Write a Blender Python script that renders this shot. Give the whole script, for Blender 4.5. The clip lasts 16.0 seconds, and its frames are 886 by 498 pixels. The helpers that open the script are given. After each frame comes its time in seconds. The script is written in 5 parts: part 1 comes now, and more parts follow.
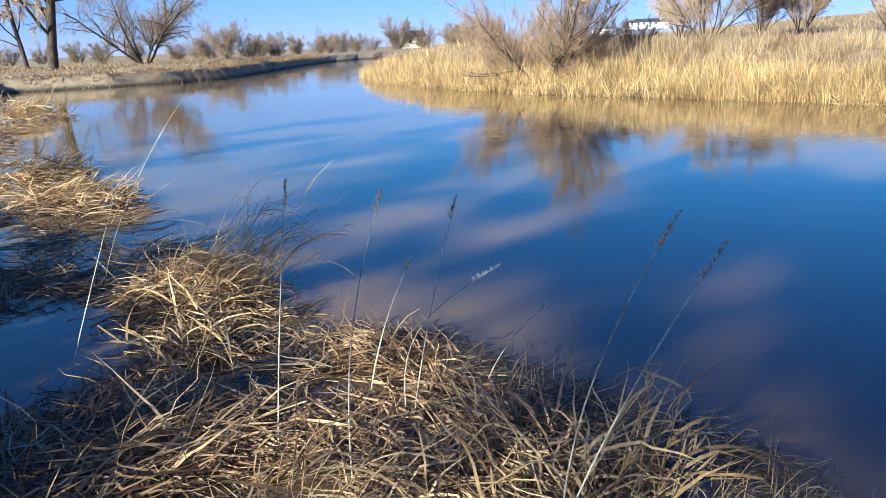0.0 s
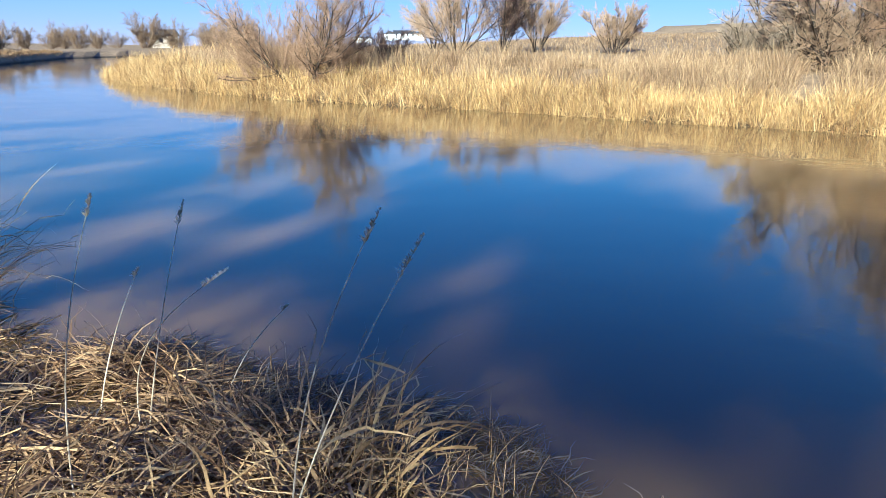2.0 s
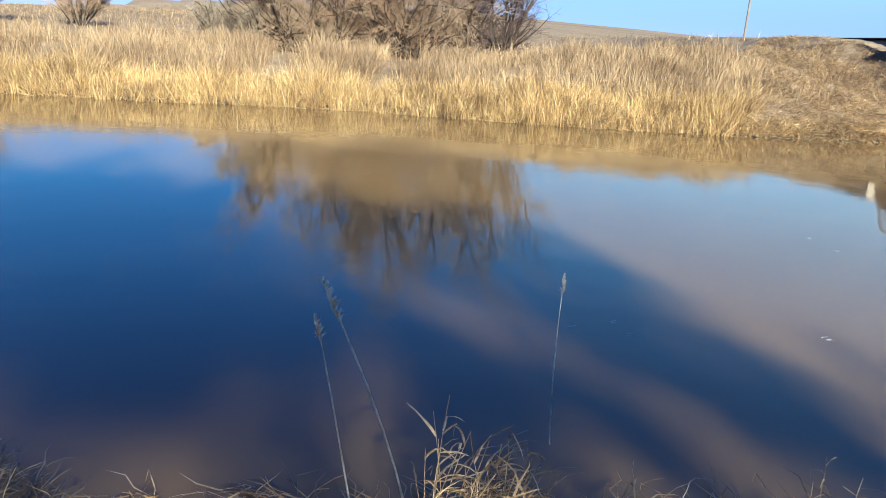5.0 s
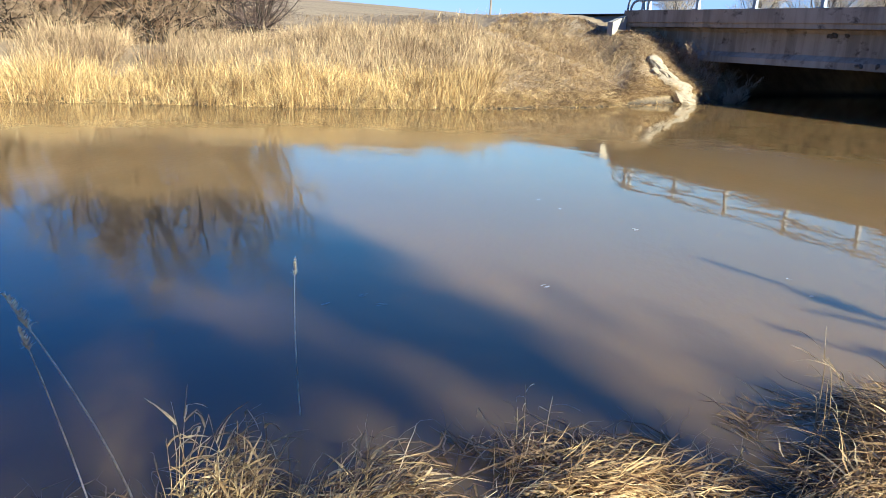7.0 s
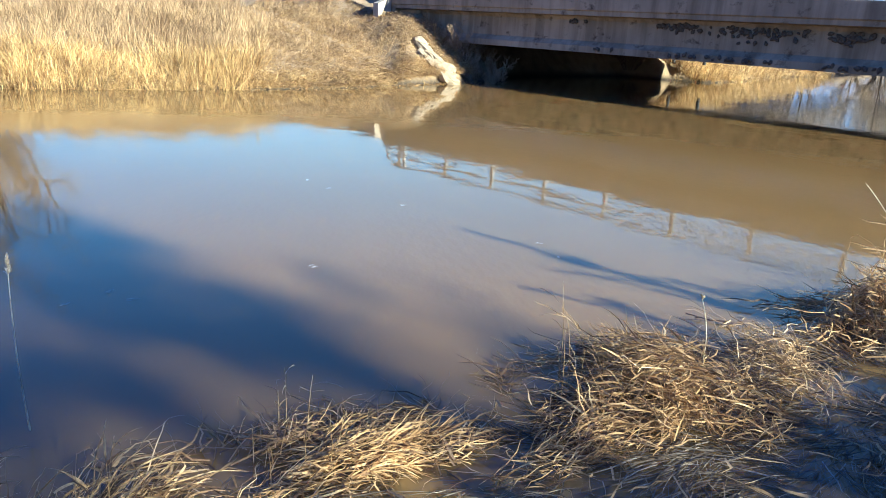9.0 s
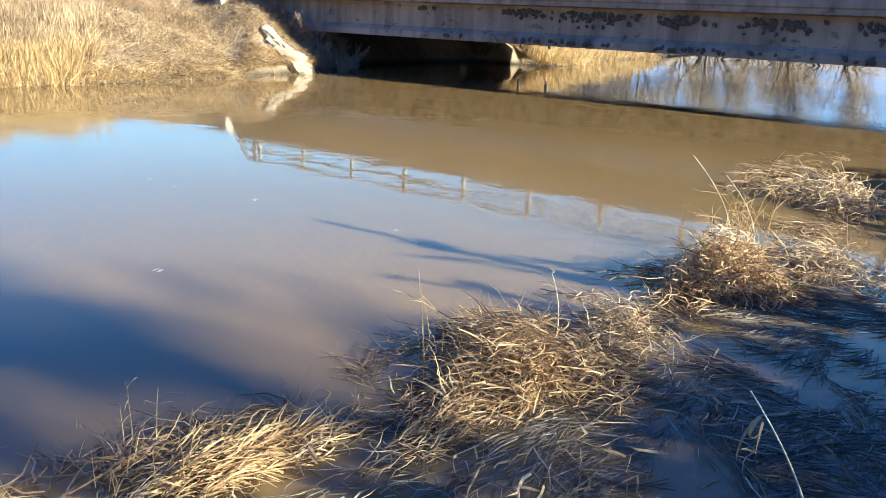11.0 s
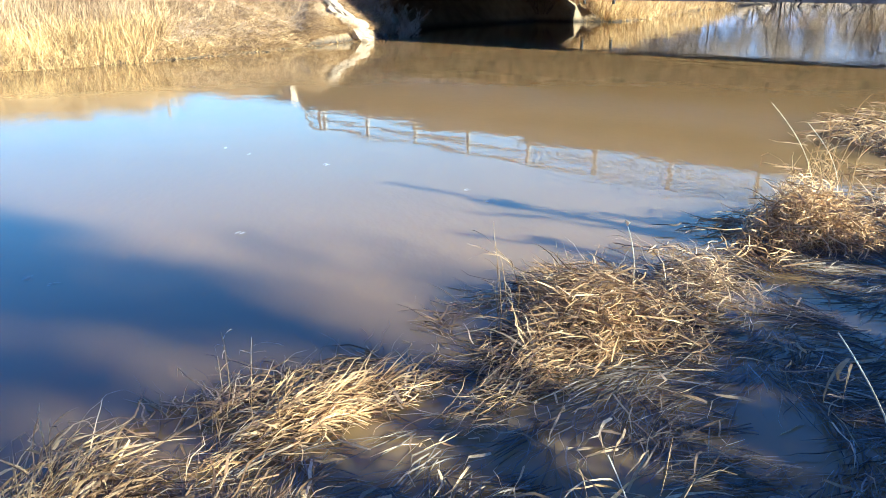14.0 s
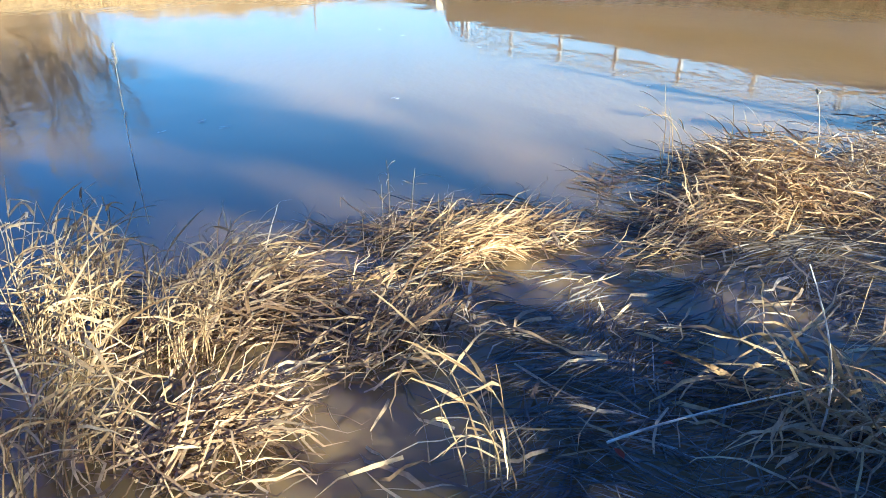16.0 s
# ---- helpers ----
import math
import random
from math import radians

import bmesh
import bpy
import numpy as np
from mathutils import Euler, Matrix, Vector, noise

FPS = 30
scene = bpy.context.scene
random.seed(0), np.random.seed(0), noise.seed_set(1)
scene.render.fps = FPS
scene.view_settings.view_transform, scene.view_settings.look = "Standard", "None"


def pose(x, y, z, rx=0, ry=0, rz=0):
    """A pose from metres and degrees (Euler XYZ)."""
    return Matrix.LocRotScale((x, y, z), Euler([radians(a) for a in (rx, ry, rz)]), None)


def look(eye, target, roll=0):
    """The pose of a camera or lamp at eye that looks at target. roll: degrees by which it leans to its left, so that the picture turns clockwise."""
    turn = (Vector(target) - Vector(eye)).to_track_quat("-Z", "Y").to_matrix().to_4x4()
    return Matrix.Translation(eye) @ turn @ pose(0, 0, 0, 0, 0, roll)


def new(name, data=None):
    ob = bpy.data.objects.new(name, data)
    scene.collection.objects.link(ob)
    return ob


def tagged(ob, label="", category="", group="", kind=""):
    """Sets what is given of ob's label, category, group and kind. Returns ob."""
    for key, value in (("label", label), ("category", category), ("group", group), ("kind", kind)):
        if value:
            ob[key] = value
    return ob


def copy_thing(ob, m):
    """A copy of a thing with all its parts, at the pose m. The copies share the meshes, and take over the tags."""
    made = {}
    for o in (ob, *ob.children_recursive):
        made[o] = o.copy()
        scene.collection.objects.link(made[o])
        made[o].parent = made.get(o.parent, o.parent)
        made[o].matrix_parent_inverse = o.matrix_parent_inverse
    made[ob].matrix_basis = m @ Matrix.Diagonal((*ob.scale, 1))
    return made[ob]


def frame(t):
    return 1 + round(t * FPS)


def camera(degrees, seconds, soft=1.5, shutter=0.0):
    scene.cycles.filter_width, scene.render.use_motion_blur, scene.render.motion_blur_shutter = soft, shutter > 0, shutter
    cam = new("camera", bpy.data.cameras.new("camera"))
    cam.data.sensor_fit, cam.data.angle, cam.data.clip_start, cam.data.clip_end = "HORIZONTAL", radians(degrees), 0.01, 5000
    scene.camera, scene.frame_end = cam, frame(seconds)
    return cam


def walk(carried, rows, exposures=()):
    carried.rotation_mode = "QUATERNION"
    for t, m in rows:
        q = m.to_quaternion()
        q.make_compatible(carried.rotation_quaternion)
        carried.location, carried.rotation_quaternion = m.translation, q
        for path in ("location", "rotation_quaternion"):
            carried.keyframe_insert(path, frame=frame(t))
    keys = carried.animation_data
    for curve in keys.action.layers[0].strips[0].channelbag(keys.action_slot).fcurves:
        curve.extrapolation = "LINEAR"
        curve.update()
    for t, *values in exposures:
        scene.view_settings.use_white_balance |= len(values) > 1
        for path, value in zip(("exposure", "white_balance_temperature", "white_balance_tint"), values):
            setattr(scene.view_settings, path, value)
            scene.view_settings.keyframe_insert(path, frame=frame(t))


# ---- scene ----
cam = camera(63.03, 16.0, 0.35)
PATH = [
    (0, (0.006, -0.002, 1.909), (-0.0132, 1.9220, 1.3644), -1.97),
    (0.5, (0.048, -0.033, 1.914), (0.1153, 1.8932, 1.3792), -1.89),
    (1, (0.088, -0.063, 1.922), (0.2820, 1.8547, 1.3870), -1.41),
    (1.5, (0.108, -0.086, 1.920), (0.4961, 1.8023, 1.3885), -0.25),
    (2, (0.160, -0.137, 1.910), (0.7631, 1.6940, 1.3765), 0.82),
    (2.5, (0.231, -0.154, 1.899), (1.0264, 1.6002, 1.3607), 1.69),
    (3, (0.293, -0.175, 1.891), (1.2814, 1.4784, 1.3518), 2.19),
    (3.5, (0.364, -0.212, 1.892), (1.5539, 1.3032, 1.3546), 2.70),
    (4, (0.364, -0.243, 1.882), (1.7305, 1.1162, 1.3471), 3.16),
    (6.5, (0.054, -0.713, 2.067), (1.8706, -0.0952, 1.5032), 2.80),
    (7, (0.106, -0.771, 2.063), (1.9587, -0.2740, 1.4957), 2.39),
    (7.5, (0.147, -0.812, 2.046), (2.0258, -0.4375, 1.4728), 2.53),
    (8, (0.174, -0.865, 2.026), (2.0759, -0.6446, 1.4479), 2.92),
    (8.5, (0.172, -0.907, 2.025), (2.0844, -0.8504, 1.4414), 3.22),
    (9, (0.169, -0.943, 2.027), (2.0801, -1.0306, 1.4433), 3.63),
    (9.5, (0.191, -0.972, 2.028), (2.0907, -1.2001, 1.4437), 3.77),
    (10, (0.220, -0.998, 2.018), (2.0999, -1.3552, 1.4357), 4.12),
    (12.5, (0.201, -1.051, 2.010), (2.0465, -1.5315, 1.4084), 2.48),
    (13, (0.203, -1.035, 2.000), (2.0469, -1.5058, 1.3860), 2.23),
    (13.5, (0.179, -0.997, 1.986), (2.0331, -1.3772, 1.3385), 1.12),
    (14, (0.142, -0.955, 1.964), (2.0004, -1.2274, 1.2778), -0.05),
    (14.5, (0.103, -0.936, 1.915), (1.9646, -1.1594, 1.2182), -0.52),
    (15, (0.080, -0.885, 1.832), (1.9316, -1.0283, 1.0897), -0.63),
    (15.5, (0.074, -0.815, 1.686), (1.8867, -0.8385, 0.8421), -0.14),
    (16, (0.048, -0.765, 1.539), (1.8447, -0.6904, 0.6637), 0.48),
]
walk(cam, [(t, look(eye, target, roll)) for t, eye, target, roll in PATH], [(0.0, 1.85, 4150, 4), (3.5, 1.8, 4250, 5), (7.0, 2.0, 4300, 2), (10.0, 2.35, 4300, 1), (12.5, 2.55, 4250, 2), (16.0, 2.7, 4200, 3)])

# ---- sky and sun ----
SUN_TRAVEL = math.radians(52.0)   # heading of the light over the ground, counter-clockwise from +x
SUN_HEIGHT = math.radians(21.0)
world = bpy.data.worlds.new("sky")
scene.world = world
world.use_nodes = True
wn = world.node_tree
sky = wn.nodes.new("ShaderNodeTexSky")
sky.sky_type, sky.sun_disc = "NISHITA", False
sky.sun_elevation, sky.sun_rotation = SUN_HEIGHT, math.radians(218)
sky.altitude, sky.air_density, sky.dust_density, sky.ozone_density = 4500.0, 1.0, 0.0, 2.5
wn.nodes["Background"].inputs["Strength"].default_value = 0.079
deep = wn.nodes.new("ShaderNodeHueSaturation")
deep.inputs["Hue"].default_value = 0.499
deep.inputs["Saturation"].default_value = 1.28
even = wn.nodes.new("ShaderNodeGamma")
even.inputs["Gamma"].default_value = 0.60
wn.links.new(sky.outputs[0], even.inputs["Color"])
wn.links.new(even.outputs[0], deep.inputs["Color"])
# the clear air's tint from the horizon to the zenith
way_up = wn.nodes.new("ShaderNodeTexCoord")
rise = wn.nodes.new("ShaderNodeSeparateXYZ")
wn.links.new(way_up.outputs["Generated"], rise.inputs[0])
tint = wn.nodes.new("ShaderNodeValToRGB")
el = tint.color_ramp.elements
el[0].position, el[0].color = 0.0, (0.88, 0.65, 0.66, 1)
el[1].position, el[1].color = 1.0, (0.5, 0.55, 1.15, 1)
for at, colour in ((0.07, (0.95, 0.78, 0.76, 1)), (0.16, (0.88, 1.03, 0.98, 1)), (0.29, (0.8, 0.96, 1.1, 1)), (0.48, (0.54, 0.63, 1.1, 1))):
    step = el.new(at)
    step.color = colour
wn.links.new(rise.outputs["Z"], tint.inputs[0])
air = wn.nodes.new("ShaderNodeMix")
air.data_type, air.blend_type = "RGBA", "MULTIPLY"
air.inputs[0].default_value = 1.0
wn.links.new(deep.outputs[0], air.inputs[6])
wn.links.new(tint.outputs[0], air.inputs[7])
# thin pale haze that fills the sky downstream
toward = wn.nodes.new("ShaderNodeVectorMath")
toward.operation = "DOT_PRODUCT"
toward.inputs[1].default_value = (0.94, -0.34, 0.0)
wn.links.new(way_up.outputs["Generated"], toward.inputs[0])
haze = wn.nodes.new("ShaderNodeMapRange")
haze.interpolation_type = "SMOOTHSTEP"
haze.inputs["From Min"].default_value, haze.inputs["From Max"].default_value = 0.25, 1.0
wn.links.new(toward.outputs["Value"], haze.inputs["Value"])
pale = wn.nodes.new("ShaderNodeMix")
pale.data_type, pale.blend_type = "RGBA", "MULTIPLY"
pale.inputs[7].default_value = (2.3, 1.68, 1.15, 1)
above = wn.nodes.new("ShaderNodeMapRange")
above.interpolation_type = "SMOOTHSTEP"
above.inputs["From Min"].default_value, above.inputs["From Max"].default_value = 0.02, 0.16
wn.links.new(rise.outputs["Z"], above.inputs["Value"])
both = wn.nodes.new("ShaderNodeMath")
both.operation = "MULTIPLY"
wn.links.new(haze.outputs[0], both.inputs[0])
wn.links.new(above.outputs[0], both.inputs[1])
wn.links.new(both.outputs[0], pale.inputs[0])
wn.links.new(air.outputs[2], pale.inputs[6])
wn.links.new(pale.outputs[2], wn.nodes["Background"].inputs["Color"])
sun_data = bpy.data.lights.new("sun", "SUN")
sun_data.energy, sun_data.angle, sun_data.color = 5.0, math.radians(0.53), (1.0, 0.785, 0.46)
sun = new("sun", sun_data)
sun.matrix_world = look((0, 0, 40), (math.cos(SUN_TRAVEL), math.sin(SUN_TRAVEL), 40 - math.tan(SUN_HEIGHT)))


# ---- materials ----
def material(name, rough=0.8, spec=0.3):
    m = bpy.data.materials.new(name)
    m.use_nodes = True
    b = m.node_tree.nodes["Principled BSDF"]
    b.inputs["Roughness"].default_value = rough
    b.inputs["Specular IOR Level"].default_value = spec
    return m, m.node_tree, b


def ramp(nt, source, stops):
    r = nt.nodes.new("ShaderNodeValToRGB")
    el = r.color_ramp.elements
    while len(el) < len(stops):
        el.new(0.5)
    for k, (p, c) in zip(el, stops):
        k.position, k.color = p, (*c, 1)
    nt.links.new(source, r.inputs[0])
    return r.outputs[0]


def noise_tex(nt, scale, detail=4.0, stretch=(1, 1, 1), rough=0.55):
    c = nt.nodes.new("ShaderNodeNewGeometry")
    mp = nt.nodes.new("ShaderNodeMapping")
    mp.inputs["Scale"].default_value = stretch
    n = nt.nodes.new("ShaderNodeTexNoise")
    n.inputs["Scale"].default_value, n.inputs["Detail"].default_value = scale, detail
    n.inputs["Roughness"].default_value = rough
    nt.links.new(c.outputs["Position"], mp.inputs[0])
    nt.links.new(mp.outputs[0], n.inputs["Vector"])
    return n.outputs["Fac"]


def blend(nt, fac, a, b, mode="MIX"):
    m = nt.nodes.new("ShaderNodeMix")
    m.data_type, m.blend_type = "RGBA", mode
    if isinstance(fac, float):
        m.inputs[0].default_value = fac
    else:
        nt.links.new(fac, m.inputs[0])
    for s, v in ((6, a), (7, b)):
        if isinstance(v, tuple):
            m.inputs[s].default_value = (*v, 1)
        else:
            nt.links.new(v, m.inputs[s])
    return m.outputs[2]


def bump(nt, bsdf, height, strength, distance):
    b = nt.nodes.new("ShaderNodeBump")
    b.inputs["Strength"].default_value, b.inputs["Distance"].default_value = strength, distance
    nt.links.new(height, b.inputs["Height"])
    nt.links.new(b.outputs[0], bsdf.inputs["Normal"])
    return b


def blade_material(name, stops, patch=0.5, pass_light=0.25):
    """Dry leaves: a colour for each blade, patches of tone, a little light through them."""
    m, nt, b = material(name, 0.62, 0.25)
    g = nt.nodes.new("ShaderNodeNewGeometry")
    col = ramp(nt, g.outputs["Random Per Island"], stops)
    tone = ramp(nt, noise_tex(nt, patch, 3), [(0.3, (0.50, 0.43, 0.38)), (0.5, (0.92, 0.87, 0.80)), (0.7, (1.22, 1.18, 1.06))])
    fine = ramp(nt, noise_tex(nt, 60, 2), [(0.3, (0.72, 0.70, 0.66)), (0.7, (1.1, 1.1, 1.1))])
    col = blend(nt, 1.0, blend(nt, 1.0, col, tone, "MULTIPLY"), fine, "MULTIPLY")
    nt.links.new(col, b.inputs["Base Color"])
    tr = nt.nodes.new("ShaderNodeBsdfTranslucent")
    nt.links.new(col, tr.inputs[0])
    mx = nt.nodes.new("ShaderNodeMixShader")
    mx.inputs[0].default_value = pass_light
    out = nt.nodes["Material Output"]
    nt.links.new(b.outputs[0], mx.inputs[1])
    nt.links.new(tr.outputs[0], mx.inputs[2])
    nt.links.new(mx.outputs[0], out.inputs[0])
    return m


STRAW = [(0.0, (0.84, 0.64, 0.29)), (0.32, (0.70, 0.50, 0.20)), (0.52, (0.48, 0.31, 0.12)), (0.76, (0.27, 0.17, 0.072)), (0.88, (0.15, 0.09, 0.042)), (1.0, (0.88, 0.72, 0.38))]
m_reed = blade_material("dry_reed", STRAW, 0.7)
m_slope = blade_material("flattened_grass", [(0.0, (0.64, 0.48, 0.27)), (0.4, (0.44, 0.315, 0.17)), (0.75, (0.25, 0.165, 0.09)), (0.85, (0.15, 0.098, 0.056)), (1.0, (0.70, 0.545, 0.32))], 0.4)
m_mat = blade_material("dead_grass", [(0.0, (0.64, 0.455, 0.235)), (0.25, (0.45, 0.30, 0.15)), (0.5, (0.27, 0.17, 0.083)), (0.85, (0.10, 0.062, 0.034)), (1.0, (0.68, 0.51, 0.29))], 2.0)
m_pale = blade_material("pale_leaf", [(0.0, (0.68, 0.50, 0.24)), (0.4, (0.51, 0.35, 0.155)), (0.75, (0.29, 0.185, 0.08)), (1.0, (0.74, 0.57, 0.31))], 3.0)
m_gold = blade_material("golden_dead_grass", [(0.0, (0.76, 0.55, 0.27)), (0.35, (0.57, 0.38, 0.165)), (0.7, (0.33, 0.20, 0.085)), (0.85, (0.19, 0.115, 0.055)), (1.0, (0.82, 0.64, 0.36))], 3.0)
m_seed = blade_material("seed_fluff", [(0.0, (0.88, 0.80, 0.62)), (1.0, (0.78, 0.67, 0.47))], 9.0, 0.15)
m_grey = blade_material("wet_grass", [(0.0, (0.26, 0.21, 0.155)), (0.6, (0.10, 0.08, 0.058)), (0.92, (0.19, 0.155, 0.115)), (1.0, (0.50, 0.43, 0.32))], 3.0, 0.1)

m_water, nt, b = material("muddy_water", 0.02, 0.5)
b.inputs["IOR"].default_value = 1.333
b.subsurface_method = "BURLEY"
b.inputs["Subsurface Weight"].default_value = 1.0
b.inputs["Subsurface Radius"].default_value = (1.0, 0.8, 0.6)
b.inputs["Subsurface Scale"].default_value = 0.22
silt = ramp(nt, noise_tex(nt, 0.12, 3), [(0.3, (0.156, 0.095, 0.032)), (0.7, (0.178, 0.108, 0.037))])
nt.links.new(silt, b.inputs["Base Color"])
near_ripple = noise_tex(nt, 5.0, 2, (1.0, 1.6, 1.0))
swell = noise_tex(nt, 0.55, 2, (1.0, 1.0, 1.0))
mx = nt.nodes.new("ShaderNodeMath")
mx.operation = "MULTIPLY_ADD"
mx.inputs[1].default_value = 6.0
breeze = nt.nodes.new("ShaderNodeMapRange")
breeze.inputs["From Min"].default_value, breeze.inputs["From Max"].default_value = 0.42, 0.62
breeze.inputs["To Min"].default_value, breeze.inputs["To Max"].default_value = 0.5, 2.4
nt.links.new(noise_tex(nt, 0.22, 3, (1.0, 1.0, 1.0)), breeze.inputs["Value"])
fine_ripple = nt.nodes.new("ShaderNodeMath")
fine_ripple.operation = "MULTIPLY"
nt.links.new(near_ripple, fine_ripple.inputs[0])
nt.links.new(breeze.outputs[0], fine_ripple.inputs[1])
nt.links.new(swell, mx.inputs[0])
nt.links.new(fine_ripple.outputs[0], mx.inputs[2])
bump(nt, b, mx.outputs[0], 0.055, 0.02)

m_ground, nt, b = material("dry_meadow", 0.95, 0.1)
field = ramp(nt, noise_tex(nt, 0.02, 5), [(0.3, (0.22, 0.16, 0.10)), (0.5, (0.34, 0.25, 0.145)), (0.7, (0.27, 0.21, 0.125))])
speck = ramp(nt, noise_tex(nt, 1.3, 6), [(0.3, (0.6, 0.58, 0.55)), (0.7, (1.15, 1.12, 1.08))])
dry = blend(nt, 1.0, field, speck, "MULTIPLY")
mud = ramp(nt, noise_tex(nt, 6, 5), [(0.3, (0.035, 0.028, 0.02)), (0.7, (0.085, 0.065, 0.045))])
pos = nt.nodes.new("ShaderNodeNewGeometry")
sep = nt.nodes.new("ShaderNodeSeparateXYZ")
nt.links.new(pos.outputs["Position"], sep.inputs[0])
low = nt.nodes.new("ShaderNodeMapRange")
low.inputs["From Min"].default_value, low.inputs["From Max"].default_value = 0.04, 0.28
nt.links.new(sep.outputs["Z"], low.inputs["Value"])
nt.links.new(blend(nt, low.outputs[0], mud, dry), b.inputs["Base Color"])
bump(nt, b, noise_tex(nt, 9, 6), 0.6, 0.08)


def bark(name, dark, light):
    m, nt, b = material(name, 0.9, 0.1)
    nt.links.new(ramp(nt, noise_tex(nt, 7, 5, (1, 1, 0.25)), [(0.3, dark), (0.7, light)]), b.inputs["Base Color"])
    bump(nt, b, noise_tex(nt, 16, 5, (1, 1, 0.2)), 0.7, 0.03)
    return m


m_bark = bark("grey_bark", (0.032, 0.024, 0.017), (0.095, 0.07, 0.05))
m_twig = bark("brown_twigs", (0.27, 0.18, 0.105), (0.44, 0.31, 0.19))
m_shrub = bark("shrub_twigs", (0.15, 0.10, 0.06), (0.27, 0.19, 0.115))
m_redtwig = bark("red_brown_twigs", (0.22, 0.135, 0.075), (0.38, 0.25, 0.145))
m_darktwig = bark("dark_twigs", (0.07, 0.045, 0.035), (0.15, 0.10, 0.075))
m_paletwig = bark("pale_twigs", (0.27, 0.20, 0.13), (0.42, 0.33, 0.22))

m_conc, nt, b = material("weathered_concrete", 0.9, 0.2)
c1 = ramp(nt, noise_tex(nt, 0.9, 6, (1, 1, 0.5)), [(0.3, (0.21, 0.162, 0.108)), (0.7, (0.39, 0.305, 0.205))])
streak = ramp(nt, noise_tex(nt, 2.2, 5, (1, 1, 0.08)), [(0.36, (0.5, 0.48, 0.46)), (0.55, (1, 1, 1))])
blot = ramp(nt, noise_tex(nt, 1.6, 7, (1, 1, 1.4), 0.65), [(0.30, (0.25, 0.23, 0.22)), (0.42, (1, 1, 1))])
nt.links.new(blend(nt, 1.0, blend(nt, 0.7, c1, streak, "MULTIPLY"), blot, "MULTIPLY"), b.inputs["Base Color"])
bump(nt, b, noise_tex(nt, 14, 6), 0.4, 0.02)

m_rubble, nt, b = material("pale_rubble", 0.9, 0.2)
nt.links.new(ramp(nt, noise_tex(nt, 3, 6), [(0.3, (0.22, 0.165, 0.10)), (0.65, (0.36, 0.28, 0.18))]), b.inputs["Base Color"])
bump(nt, b, noise_tex(nt, 8, 6), 0.7, 0.05)
m_steel, nt, b = material("galvanised_steel", 0.6, 0.4)
b.inputs["Metallic"].default_value = 0.3
nt.links.new(ramp(nt, noise_tex(nt, 5, 4), [(0.3, (0.22, 0.225, 0.23)), (0.7, (0.34, 0.345, 0.35))]), b.inputs["Base Color"])
m_mudnest, nt, b = material("dried_mud", 0.95, 0.1)
nt.links.new(ramp(nt, noise_tex(nt, 20, 4), [(0.3, (0.06, 0.05, 0.04)), (0.7, (0.13, 0.105, 0.08))]), b.inputs["Base Color"])
m_asphalt, nt, b = material("asphalt", 0.9, 0.2)
nt.links.new(ramp(nt, noise_tex(nt, 30, 4), [(0.3, (0.04, 0.04, 0.042)), (0.7, (0.075, 0.073, 0.07))]), b.inputs["Base Color"])


def painted(name, colour, rough=0.7):
    m, nt, b = material(name, rough, 0.3)
    dirt = ramp(nt, noise_tex(nt, 0.8, 5), [(0.3, (0.8, 0.79, 0.77)), (0.6, (1, 1, 1))])
    nt.links.new(blend(nt, 1.0, colour, dirt, "MULTIPLY"), b.inputs["Base Color"])
    return m


m_paleconc = painted("pale_concrete", (0.36, 0.30, 0.22), 0.9)
m_white = painted("white_siding", (0.78, 0.78, 0.76))
m_roof = painted("dark_shingles", (0.05, 0.05, 0.055), 0.9)
m_pane = painted("dark_window", (0.03, 0.035, 0.045), 0.15)
m_beige = painted("beige_wall", (0.55, 0.47, 0.36))
m_pipe = painted("dark_pipe", (0.04, 0.035, 0.03), 0.7)
m_wood = painted("grey_wood", (0.20, 0.16, 0.12), 0.9)
m_leaf_red = painted("fallen_red_leaf", (0.45, 0.09, 0.03), 0.6)


# ---- mesh helpers ----
def mesh_of(name, verts, faces, mat, smooth=False):
    """A mesh from arrays; faces is a list of index arrays, each of one polygon size."""
    me = bpy.data.meshes.new(name)
    me.vertices.add(len(verts))
    me.vertices.foreach_set("co", np.ascontiguousarray(verts, dtype=np.float32).ravel())
    loops = np.concatenate([f.ravel() for f in faces]).astype(np.int32)
    sizes = np.concatenate([np.full(len(f), f.shape[1], np.int32) for f in faces])
    me.loops.add(len(loops))
    me.loops.foreach_set("vertex_index", loops)
    me.polygons.add(len(sizes))
    me.polygons.foreach_set("loop_start", np.r_[0, np.cumsum(sizes)[:-1]].astype(np.int32))
    me.polygons.foreach_set("loop_total", sizes)
    if smooth:
        me.polygons.foreach_set("use_smooth", np.ones(len(sizes), bool))
    me.update(calc_edges=True)
    me.materials.append(mat)
    return me


def part(name, bm, mat, parent=None, label=""):
    me = bpy.data.meshes.new(name)
    bm.to_mesh(me)
    bm.free()
    me.materials.append(mat)
    ob = new(name, me)
    ob.parent = parent
    return tagged(ob, label)


